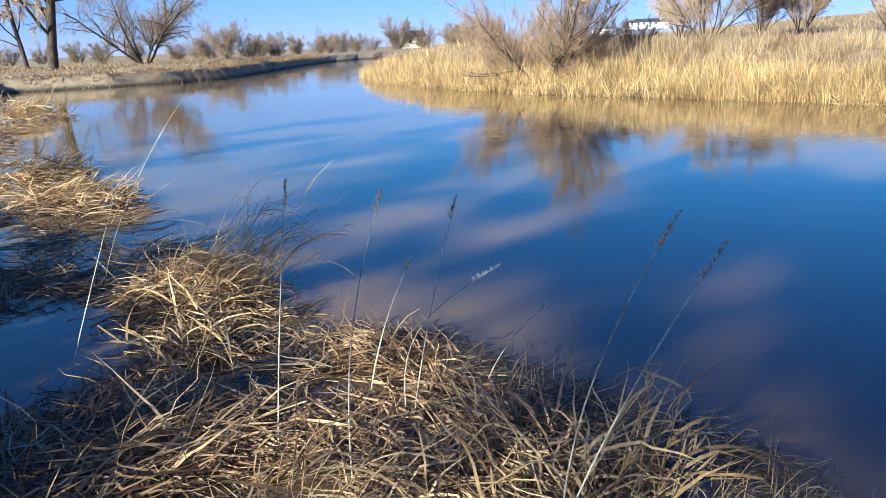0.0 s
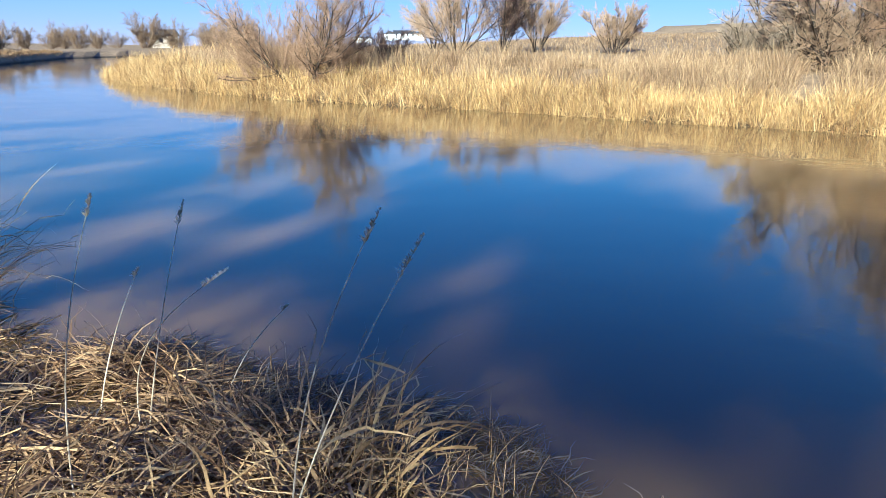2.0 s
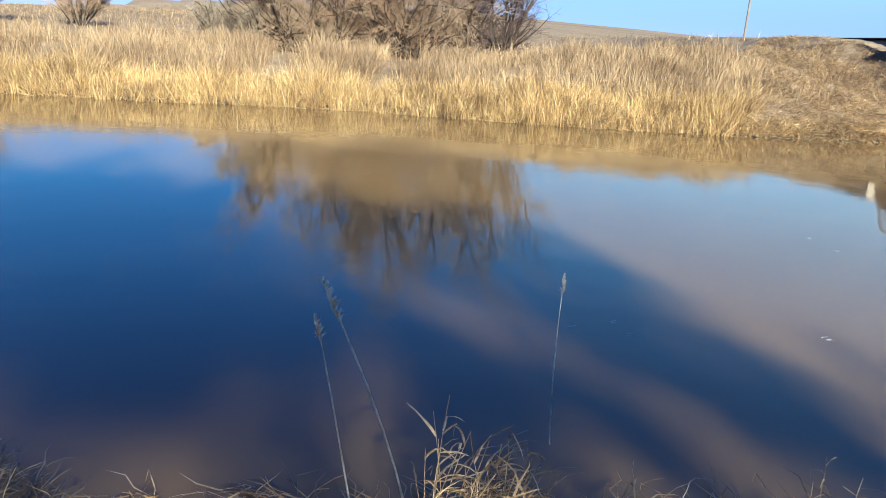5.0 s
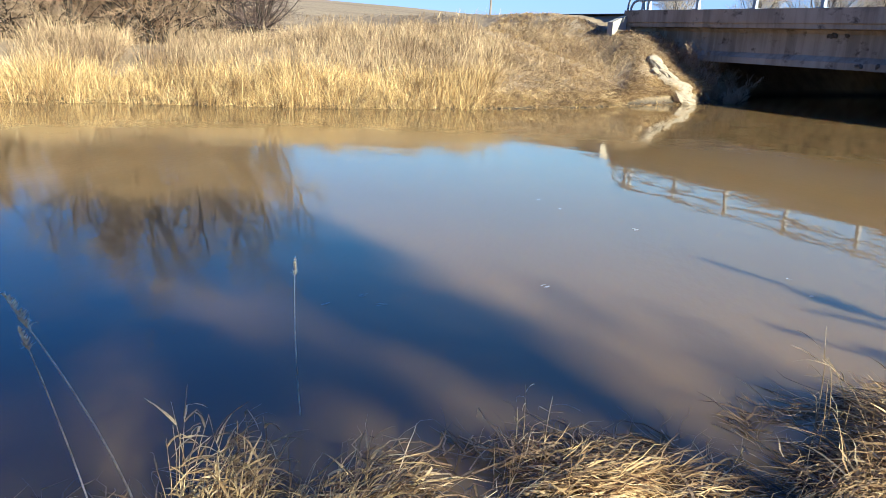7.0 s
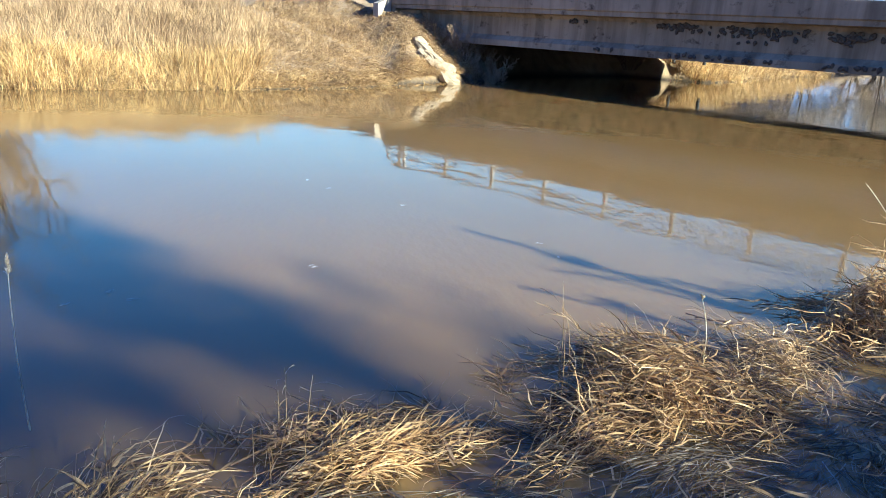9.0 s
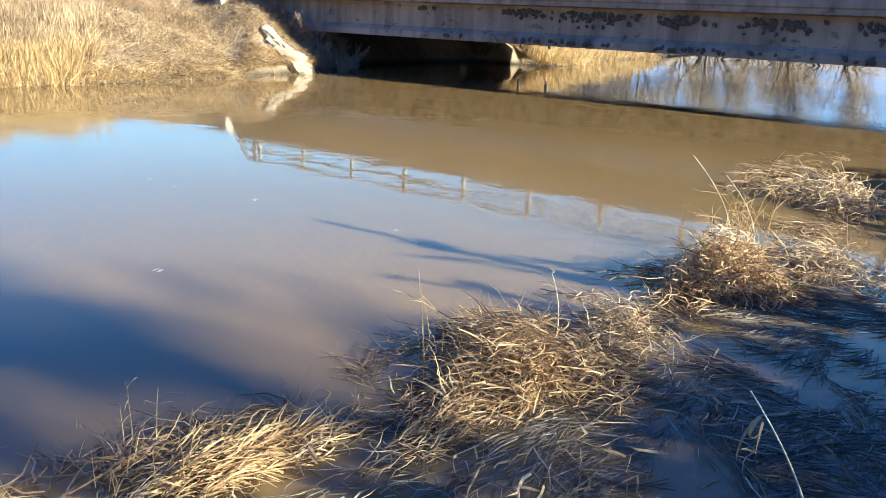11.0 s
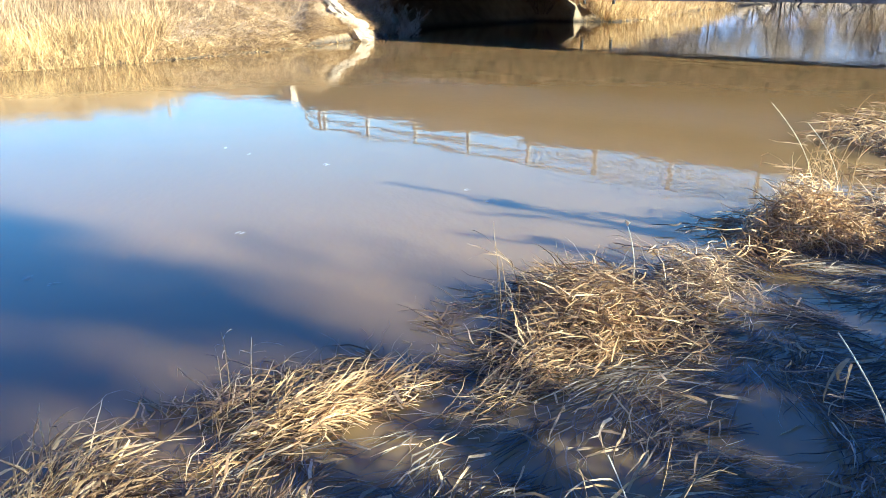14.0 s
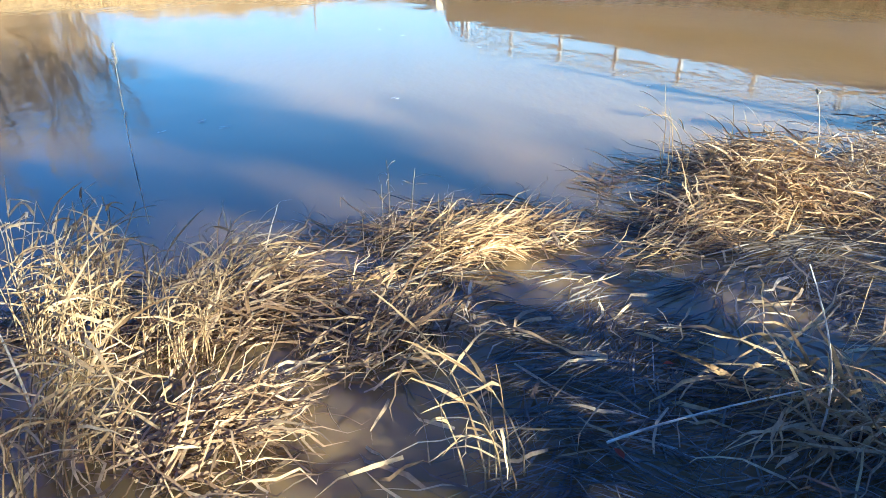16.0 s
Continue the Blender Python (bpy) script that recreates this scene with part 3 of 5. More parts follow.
def post_mesh():
    bm = bmesh.new()
    box(bm, -0.13, -0.14, 0, 0.13, 0.14, 0.03)
    pts = [(-0.06, 0.03), (0.10, 0.03), (0.04, 0.55), (0.06, 0.95), (-0.02, 0.95), (-0.05, 0.5)]
    extrude_profile(bm, pts, -0.06, 0.06)
    return bm


for y0, s in ((0.28, 1), (WIDE - 0.28, -1)):
    first = None
    for x in post_x:
        if first is None:
            first = ob = part("railing_post", post_mesh(), m_steel, bridge)
        else:
            ob = first.copy()
            scene.collection.objects.link(ob)
        ob.matrix_basis = pose(x, y0, 3.42, 0, 0, 0 if s > 0 else 180)
    for z in (0.42, 0.82):
        bm = bmesh.new()
        box(bm, 0.3, y0 - 0.05 * s - 0.045, 3.42 + z - 0.055, SPAN - 0.3, y0 - 0.05 * s + 0.045, 3.42 + z + 0.055, 0.02)
        rail = part("rail", bm, m_steel, bridge)
        for end, way in ((0.3, -1), (SPAN - 0.3, 1)):
            a = np.linspace(0, math.pi / 2, 6)
            reach = 0.25 + 0.5 * z
            arc = np.stack([end + way * reach * np.sin(a), np.full(6, y0 - 0.05 * s), 3.42 + z * np.cos(a)], 1)
            v, q = tubes(arc[:-1], arc[1:], np.full(5, 0.05), np.full(5, 0.05), 8)
            ob = new("rail_end", mesh_of("rail_end", v, [q], m_steel, True))
            ob.parent = rail
for x, y in ((4.9, 17.15), (6.7, 17.2)):
    bm = bmesh.new()
    bmesh.ops.create_cone(bm, cap_ends=True, segments=10, radius1=0.09, radius2=0.09, depth=2.0, matrix=Matrix.Translation((x, y, 1.95)))
    part("drain_pipe", bm, m_pipe, bridge, "short hanging drain pipe")

# mud nests under the edge beam and along the lower flange
rng = np.random.RandomState(5)


def lump(seed, size):
    r = np.random.RandomState(seed)
    bm = bmesh.new()
    bmesh.ops.create_icosphere(bm, subdivisions=2, radius=1.0)
    ph = r.uniform(0, 6.28, 6)
    for v in bm.verts:
        c = v.co
        k = 1 + 0.18 * math.sin(3 * c.x + ph[0]) + 0.16 * math.sin(4 * c.y + ph[1]) + 0.14 * math.sin(5 * c.z + ph[2])
        v.co = Vector((c.x * size[0] * k, c.y * size[1] * k, c.z * size[2] * k))
    return bm


nest = part("mud_nest", lump(3, (0.085, 0.06, 0.07)), m_mudnest, bridge, "crumbling dark mud nest")
spots = []
for mid, wide, count, low in ((13.6, 0.9, 34, 0.16), (16.2, 1.3, 60, 0.3), (19.0, 0.8, 30, 0.28), (21.6, 1.2, 50, 0.32), (9.5, 0.4, 7, 0.05), (24.3, 0.9, 26, 0.25)):
    spots += [(rng.normal(mid, wide * 0.5), 0.46, 2.58 - abs(rng.normal(0, low * 0.6))) for _ in range(count)]
spots += [(x, 0.27, 1.64 + rng.uniform(-0.05, 0.05)) for x in np.concatenate([rng.uniform(13.5, 17.0, 24), rng.uniform(18.0, 20.5, 16), rng.uniform(21, 25, 14)])]
spots += [(x, 0.27, 1.65) for x in (10.6, 10.75, 11.3)]
for k, (x, y, z) in enumerate(spots):
    ob = nest if k == 0 else nest.copy()
    if k:
        scene.collection.objects.link(ob)
    ob.matrix_basis = pose(x, y, z, 0, rng.uniform(0, 360), 0) @ Matrix.Scale(rng.uniform(0.6, 1.2), 4)

# pale rubble set into the embankment
def slab(seed, size):
    r = np.random.RandomState(seed)
    bm = bmesh.new()
    bmesh.ops.create_cube(bm, size=1.0)
    bmesh.ops.subdivide_edges(bm, edges=bm.edges, cuts=3, use_grid_fill=True)
    ph = r.uniform(0, 6.28, 6)
    for v in bm.verts:
        c = v.co.copy()
        k = 1 - 0.35 * (abs(c.x) * abs(c.y) + abs(c.y) * abs(c.z) + abs(c.x) * abs(c.z)) + 0.15 * math.sin(4 * c.x + ph[0]) * math.sin(3 * c.y + ph[1])
        v.co = Vector((c.x * size[0] * k + 0.02 * r.normal(), c.y * size[1] * k + 0.02 * r.normal(), c.z * size[2] * k + 0.02 * r.normal()))
    return bm


rubble = [((3.8, -1.8, 1.46), (0.6, 0.5, 0.24), 28), ((4.2, -1.95, 1.22), (0.8, 0.55, 0.26), 28), ((4.7, -1.9, 0.90), (0.95, 0.65, 0.3), 30), ((4.45, -2.25, 1.0), (0.6, 0.5, 0.26), 26),
          ((5.1, -2.2, 0.64), (0.95, 0.7, 0.3), 28), ((5.45, -1.9, 0.46), (0.9, 0.75, 0.32), 32), ((5.85, -2.2, 0.22), (0.8, 0.7, 0.3), 24)]
for k, (at, size, tip) in enumerate(rubble):
    ob = part("rubble_block", slab(20 + k, size), m_rubble)
    ob.matrix_world = bridge.matrix_world @ pose(*at, 9 * math.sin(5 * k), tip, 16 * math.sin(7 * k))
    tagged(ob, "pale broken concrete slab on the grassy embankment", "rubble", "rubble beside the bridge")


# ---- trees and shrubs ----
def limbs(rng, at, heading, length, radius, level, spec, out):
    segs = spec["segs"][level]
    p, d = np.array(at, float), np.array(heading, float)
    r = radius
    end_r = radius * (0.45 if level < spec["levels"] else 0.3)
    for i in range(segs):
        d = d + rng.normal(0, spec["wander"][level], 3) + np.array([0, 0, spec["lift"][level]])
        d /= np.linalg.norm(d)
        q = p + d * length / segs
        r2 = radius + (end_r - radius) * (i + 1) / segs
        out[level].append((p, q, r, r2))
        if level < spec["levels"]:
            count = spec["kids"][level]
            k = int(count) + (rng.uniform() < count - int(count))
            for _ in range(k if (i >= spec["bare"][level] * segs) else 0):
                s = rng.uniform(0, 1)
                side = rng.normal(0, 1, 3)
                side -= d * (side @ d)
                side /= np.linalg.norm(side)
                a = spec["open"][level] * rng.uniform(0.6, 1.3)
                limbs(rng, p + (q - p) * s, d * math.cos(a) + side * math.sin(a), length * spec["ratio"][level] * rng.uniform(0.6, 1.15) * (1 - 0.45 * i / segs),
                      max(r2 * spec.get("fine", 0.55), spec["thin"]), level + 1, spec, out)
        p, r = q, r2


def add_limbs(name, rows, sides, mat, root):
    p0, p1, r0, r1 = (np.array([s[i] for s in rows]) for i in range(4))
    v, q = tubes(p0, p1, r0, r1, sides)
    ob = new(name, mesh_of(name, v, [q], mat, True))
    ob.parent = root
    return ob


def plant(name, label, at, tall, radius, seed, spec, wood, twig, category="tree", stems=1, group="", z=None):
    """A bare tree or shrub: stems and limbs in one part, fine twigs in another."""
    rng = np.random.RandomState(seed)
    root = new(name)
    root.location = (at[0], at[1], float(height(np.array([at[0]]), np.array([at[1]]))[0]) if z is None else z)
    twigs = []
    for k in range(stems):
        out = [[] for _ in range(spec["levels"] + 1)]
        a = rng.uniform(0, 6.28)
        tip = spec.get("spread", 0.1) * rng.uniform(0.3, 1.2) * (1 if stems > 1 else 0.5)
        off = 0.1 * stems ** 0.5 * (stems > 1)
        limbs(rng, (off * math.cos(a), off * math.sin(a), -0.2), (math.cos(a) * tip, math.sin(a) * tip, 1.0), tall * rng.uniform(0.75, 1.05), radius * rng.uniform(0.7, 1.1), 0, spec, out)
        own = "trunk" if stems == 1 else "stem"
        add_limbs(own, [s for lv in out[:2] for s in lv], 6 if stems == 1 else 4, wood, root)
        twigs += [s for lv in out[2:] for s in lv]
    crown = add_limbs("crown", twigs, 3, twig, root)
    tagged(crown, kind="stuff")
    return tagged(root, label, category, group)


COTTONWOOD = dict(levels=4, segs=[8, 7, 5, 4, 3], wander=[0.045, 0.16, 0.2, 0.2, 0.2], lift=[0.02, 0.0, -0.12, -0.34, -0.45], kids=[2.6, 1.6, 1.6, 2.0],
                  bare=[0.12, 0.1, 0.1, 0], open=[0.95, 0.7, 0.8, 0.8], ratio=[0.36, 0.5, 0.5, 0.65], fine=0.4, thin=0.014, spread=0.15)
SHRUB = dict(levels=3, segs=[6, 5, 4, 2], wander=[0.07, 0.1, 0.13, 0.16], lift=[0.03, 0.06, 0.06, 0.05], kids=[2.0, 1.8, 1.7],
             bare=[0.15, 0.1, 0], open=[0.5, 0.55, 0.6], ratio=[0.55, 0.55, 0.6], thin=0.004, spread=0.75)
THICKET = dict(levels=3, segs=[7, 6, 4, 2], wander=[0.1, 0.13, 0.18, 0.2], lift=[0.03, 0.05, 0.02, -0.03], kids=[1.9, 1.8, 1.6],
               bare=[0.0, 0.0, 0], open=[0.7, 0.7, 0.7], ratio=[0.55, 0.52, 0.58], thin=0.007, spread=0.8)
SHADE = dict(levels=3, segs=[24, 5, 4, 3], wander=[0.012, 0.16, 0.25, 0.3], lift=[0.0, 0.0, 0.0, 0.0], kids=[2.6, 2.2, 2.0],
             bare=[0.86, 0.0, 0], open=[1.3, 0.8, 0.8], ratio=[0.16, 0.5, 0.6], thin=0.030, spread=0.03)
BRUSH = dict(levels=3, segs=[4, 4, 3, 2], wander=[0.12, 0.2, 0.25, 0.3], lift=[0.0, 0.04, 0.0, 0.0], kids=[2.2, 1.9, 1.3],
             bare=[0.0, 0.0, 0], open=[0.8, 0.7, 0.8], ratio=[0.5, 0.55, 0.6], thin=0.028, spread=0.5)
FAR_SHRUB = dict(levels=3, segs=[5, 4, 3, 2], wander=[0.12, 0.2, 0.25, 0.3], lift=[0.02, 0.05, 0.05, 0.03], kids=[2.2, 2.2, 1.8],
                 bare=[0.0, 0.0, 0], open=[0.55, 0.6, 0.7], ratio=[0.6, 0.6, 0.65], thin=0.013, spread=0.95)


WILLOW = dict(levels=3, segs=[7, 6, 5, 3], wander=[0.12, 0.2, 0.25, 0.3], lift=[0.0, 0.02, -0.06, -0.12], kids=[2.2, 2.0, 1.8],
              bare=[0.1, 0.05, 0], open=[0.7, 0.75, 0.8], ratio=[0.52, 0.52, 0.6], thin=0.013, spread=1.1)
BUSH = dict(levels=3, segs=[7, 6, 5, 3], wander=[0.09, 0.12, 0.15, 0.2], lift=[0.03, 0.04, 0.03, 0.02], kids=[2.2, 1.9, 1.6],
            bare=[0.1, 0.0, 0], open=[0.7, 0.7, 0.75], ratio=[0.58, 0.55, 0.55], thin=0.007, spread=1.3)

made_plants = {}


def again(name, label, at, tall, radius, seed, spec, wood, twig, category, stems, group, turn, z=None):
    """A repeat of a plant: built once for each seed, then copied, turned and scaled."""
    ground_z = float(height(np.array([at[0]]), np.array([at[1]]))[0]) if z is None else z
    if (name, seed) not in made_plants:
        made_plants[name, seed] = (plant(name, label, at, tall, radius, seed, spec, wood, twig, category, stems, group, ground_z), tall)
        return made_plants[name, seed][0]
    first, size = made_plants[name, seed]
    return copy_thing(first, pose(at[0], at[1], ground_z, 0, 0, turn) @ Matrix.Scale(tall / size, 4))


def polar(az, d):
    return d * math.sin(math.radians(az)), d * math.cos(math.radians(az))


plant("cottonwood_tree", "tall bare grey-barked cottonwood with drooping twigs", polar(-29.2, 64), 15, 0.19, 2, COTTONWOOD, m_bark, m_twig, group="bare trees on the upstream bank")
plant("cottonwood_tree", "large bare cottonwood with a thick leaning trunk", polar(-27.7, 63), 17, 0.38, 7, COTTONWOOD, m_bark, m_twig, group="bare trees on the upstream bank")
plant("willow_tree", "bare spreading willow with many crooked stems", polar(-21.8, 82), 8.6, 0.13, 4, WILLOW, m_bark, m_shrub, stems=8)
for k, (az, d, h, st) in enumerate(((-16.2, 105, 7, 5), (-14.6, 108, 4.5, 8), (-12.6, 112, 4.0, 8), (-9.5, 150, 5, 7), (-7.8, 150, 6, 7), (-24.5, 120, 4, 6), (-3.6, 210, 10, 6), (-1.6, 230, 9, 6),
                                    (-5.4, 190, 5, 6), (0.5, 240, 10, 6), (2.0, 200, 9, 6), (3.4, 190, 9, 6), (-18.3, 130, 4, 6), (-11.0, 140, 4.5, 6), (-26, 140, 4, 6), (-17.2, 118, 5, 6), (-13.6, 120, 4.5, 6), (-19.6, 110, 3, 6), (-22.6, 125, 3.5, 6), (-28.4, 130, 3.5, 6), (-30.2, 120, 4, 6), (-8.8, 160, 5, 6), (-6.6, 170, 4.5, 6), (4.6, 150, 7, 6), (1.2, 170, 7, 6), (3.0, 120, 5, 6))):
    again("shrub", "bare brown shrub on the flat upstream bank", polar(az, d), 0.72 * h, 0.06, 40 + k % 4, FAR_SHRUB, m_shrub, m_shrub, "shrub", 8, "distant bare shrubs", 33 * k)
plant("willow_bush", "bare reddish-brown willow bush rising from the reeds", polar(7.9, 29.8), 4.3, 0.06, 61, dict(BUSH, kids=[2.0, 1.9, 1.7]), m_bark, m_redtwig, "bush", 8)
plant("willow_bush", "low reddish brushwood among the reeds", polar(5.3, 30.5), 2.6, 0.02, 62, SHRUB, m_redtwig, m_redtwig, "bush", 16)
plant("willow_bush", "low reddish brushwood among the reeds", polar(9.6, 30.0), 2.2, 0.02, 63, SHRUB, m_redtwig, m_redtwig, "bush", 14)
plant("bramble", "dark brown bramble behind the reeds", polar(14.3, 34.0), 1.5, 0.015, 64, SHRUB, m_darktwig, m_darktwig, "bush", 18)
for k, (az, d, h, st, mat) in enumerate(((19.3, 60, 6.5, 8, m_twig), (22.6, 60, 5.6, 9, m_darktwig), (25.2, 62, 4.6, 8, m_twig), (31.0, 60, 3.6, 10, m_twig), (17.5, 75, 5, 7, m_twig))):
    plant("shrub", "bare shrub behind the reeds in the meadow", polar(az, d), h, 0.06, 70 + k, dict(SHRUB, thin=0.013, kids=[2.4, 2.2, 2.0], spread=0.9), m_bark, mat, "shrub", st, "shrubs in the meadow")
for k, (az, d, h, st, mat) in enumerate(((40.8, 36, 2.6, 12, m_paletwig), (43.2, 35, 3.6, 12, m_paletwig), (46.0, 34, 5.0, 11, m_twig), (49.0, 34, 6.2, 10, m_redtwig), (52.0, 34, 7.2, 10, m_twig),
                                         (55.0, 34, 8.6, 9, m_redtwig), (58.0, 35, 9.4, 8, m_twig), (60.8, 35, 6.5, 9, m_darktwig))):
    plant("willow_thicket", "bare tangled brown willow behind the bank", polar(az, d), h, 0.075, 80 + k, THICKET, m_bark, mat, "tree", st, "willow thicket behind the bank")
plant("leaning_tree", "dark bare tree with one low spreading limb", polar(62.0, 33), 4.2, 0.16, 96, dict(THICKET, spread=1.6, lift=[-0.05, 0.02, 0, 0]), m_bark, m_darktwig, "tree", 2)
for k, (az, d, h) in enumerate(((104, 95, 8), (108, 100, 9), (112, 95, 8), (116, 100, 9), (121, 95, 9), (126, 90, 8), (97, 110, 8), (92, 120, 8), (131, 80, 8), (106, 80, 7), (110, 82, 8), (114, 85, 8), (118, 84, 9), (123, 82, 8), (128, 78, 8), (101, 88, 7))):
    again("tree", "bare brown tree downstream of the bridge", polar(az, d), h, 0.08, 100 + k % 3, FAR_SHRUB, m_bark, m_paletwig, "tree", 9, "trees downstream of the bridge", 47 * k)
for u, v, h, seed in ((5.0, 0.5, 1.3, 121), (5.6, 0.15, 1.0, 122), (4.4, 0.3, 1.2, 123)):
    x, y = in_plan(np.array([[u, v]]))[0]
    plant("dead_weed", "brown dead weeds at the corner under the bridge", (x, y), h, 0.012, seed, SHRUB, m_twig, m_twig, "bush", 12, "dead weeds under the bridge")
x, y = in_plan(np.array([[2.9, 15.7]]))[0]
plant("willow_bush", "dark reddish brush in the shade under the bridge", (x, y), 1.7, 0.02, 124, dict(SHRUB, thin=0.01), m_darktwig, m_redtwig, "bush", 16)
# the trees and brush on the bank behind, whose shade lies on the water
GO = np.array([math.cos(SUN_TRAVEL), math.sin(SUN_TRAVEL)])
ACROSS = np.array([GO[1], -GO[0]])
rows = [(-7.4, 8.6), (-6.2, 8.8), (-0.1, 9.3), (1.5, 9.2), (-2.0, 9.4), (2.3, 7.9), (0.8, 9.2)] + [(-3.8 + 0.76 * k, 10.1 - 0.3 * max(0, k - 4) + (1.6 if k == 2 else 0.8 if k == 5 else 0.0)) for k in range(10)] + [(-7.6 + 1.1 * k, 14.5 - 0.6 * k) for k in range(8)] + [(-9.0, 13.0), (-10.6, 15.0), (-12.4, 12.0), (-15.0, 14.0), (-3.3, 9.6)]
for k, (side, reach) in enumerate(rows):
    back = 35 + (k * 7 % 5) * 1.3
    x, y = -GO * back + ACROSS * side
    h = (back + reach) * math.tan(SUN_HEIGHT) - 2.0
    again("shade_tree", "bare tall tree behind the near bank casting shade", (x, y), h, 0.06, (309, 313, 330)[k % 3], SHADE, m_bark, m_twig, "tree", 1, "trees behind the near bank", 71 * k)
SPARSE = dict(SHADE, kids=[1.6, 1.7, 1.5], bare=[0.9, 0.0, 0])
for k, (side, reach) in enumerate(((3.5, 8.0), (3.9, 6.2), (4.5, 4.4))):
    x, y = -GO * (36 + k) + ACROSS * side
    again("shade_tree", "thin bare tall tree behind the near bank", (x, y), (36 + k + reach) * math.tan(SUN_HEIGHT) - 2.0, 0.06, 335, SPARSE, m_bark, m_twig, "tree", 1, "trees behind the near bank", 53 * k)
TUFTED = dict(SHADE, kids=[8.0, 2.6, 2.2], bare=[0.95, 0.0, 0], ratio=[0.055, 0.5, 0.6])
tufts = [(2.25 + 0.35 * i, 3.5 + 0.9 * j + 0.3 * (i % 2)) for i in range(4) for j in range(3) if (i, j) != (0, 0)] + [(2.0, 5.2), (2.6, 5.3), (2.45, 4.7), (2.9, 4.2), (-1.2, 6.2), (-0.7, 6.3)]
for k, (side, reach) in enumerate(tufts + [(0.2, 4.8), (-0.2, 5.6), (-0.4, 6.2), (-1.1, 5.9), (-1.9, 5.9), (-2.6, 5.6), (-3.2, 6.0), (-3.7, 5.9), (-4.1, 5.9), (-3.5, 5.4), (-4.5, 6.4), (-3.9, 6.8), (-4.9, 6.9), (-5.5, 7.4), (-0.9, 6.2), (-4.3, 7.6), (-0.3, 6.3), (2.3, 5.1), (2.55, 4.5), (2.8, 3.9), (-4.0, 5.4), (-3.4, 5.7)]):
    x, y = -GO * (34 + k % 4) + ACROSS * side
    again("shade_tree", "slender tall tree with a small tufted top behind the near bank", (x, y), (34 + k % 4 + reach) * math.tan(SUN_HEIGHT) - 2.0, 0.035, 350 + k % 2, TUFTED, m_bark, m_twig, "tree", 1, "trees behind the near bank", 53 * k)
VEIL = dict(SHADE, kids=[2.2, 1.6, 1.4], bare=[0.86, 0.0, 0], thin=0.024)
for k, (side, reach) in enumerate(((4.6, 5.4), (5.2, 5.0), (5.8, 4.6), (4.9, 4.4), (4.4, 4.6))):
    x, y = -GO * (35 + k) + ACROSS * side
    again("shade_tree", "thin wispy tall tree behind the near bank", (x, y), (35 + k + reach) * math.tan(SUN_HEIGHT) - 2.0, 0.03, 360, VEIL, m_bark, m_twig, "tree", 1, "trees behind the near bank", 61 * k)
for k in range(24):
    side = -10.0 + 1.05 * k
    x, y = -GO * (6.1 + 0.3 * math.sin(5 * k)) + ACROSS * side
    ground_z = float(height(np.array([x]), np.array([y]))[0])
    top = float(np.interp(side, [-10, -5, -4, -3.2, -2.4, -1.4, 0.4, 1.1, 1.8, 2.6, 4.2, 5.4, 8.5, 10, 15], [3.6, 3.35, 3.15, 2.9, 2.45, 1.8, 1.7, 2.15, 2.55, 2.62, 2.38, 1.98, 1.6, 1.6, 1.6])) + 0.1 * math.sin(2.3 * k)
    again("brush", "low brown brush on the near bank", (x, y), (top - ground_z) * 1.05, 0.02, 320 + k % 2, dict(BRUSH, thin=0.033), m_twig, m_twig, "bush", 18, "brush on the near bank", 53 * k)
x, y = -GO * 6.2 + ACROSS * 6.55
sapling = plant("sapling", "slender upright sapling on the near bank", (x, y), 2.6, 0.08, 340, dict(BRUSH, segs=[8, 4, 3, 2], kids=[1.8, 1.2, 0.8], open=[0.35, 0.4, 0.5], ratio=[0.4, 0.5, 0.6], wander=[0.03, 0.1, 0.2, 0.3], spread=0.03), m_bark, m_twig, "bush", 1)
sapling.rotation_mode = "QUATERNION"
sapling.rotation_quaternion = Vector((0, 0, 1)).rotation_difference(Vector((0.16 * ACROSS[0], 0.16 * ACROSS[1], 1.0)))
x, y = -GO * 6.1 + ACROSS * 5.75
copy_thing(sapling, pose(x, y, float(height(np.array([x]), np.array([y]))[0]), 0, 0, 140) @ Matrix.Scale(0.78, 4))


# ---- far buildings ----
def house(at, turn, w, d, wall_h, roof_h, wall_mat, name, label, z):
    root = new(name)
    root.matrix_world = pose(at[0], at[1], z, 0, 0, turn)
    bm = bmesh.new()
    box(bm, -w / 2, -d / 2, -1, w / 2, d / 2, wall_h)
    part("wall", bm, wall_mat, root)
    bm = bmesh.new()
    extrude_profile(bm, [(-d / 2 - 0.5, wall_h), (d / 2 + 0.5, wall_h), (0, wall_h + roof_h)], -w / 2 - 0.4, w / 2 + 0.4)
    part("roof", bm, m_roof, root)
    for k in range(int(w // 3)):
        x = -w / 2 + 1.6 + 3 * k
        bm = bmesh.new()
        box(bm, x - 0.5, -d / 2 - 0.05, 1.0, x + 0.5, -d / 2 + 0.02, 2.2)
        part("window", bm, m_pane, root)
    return tagged(root, label, "house")


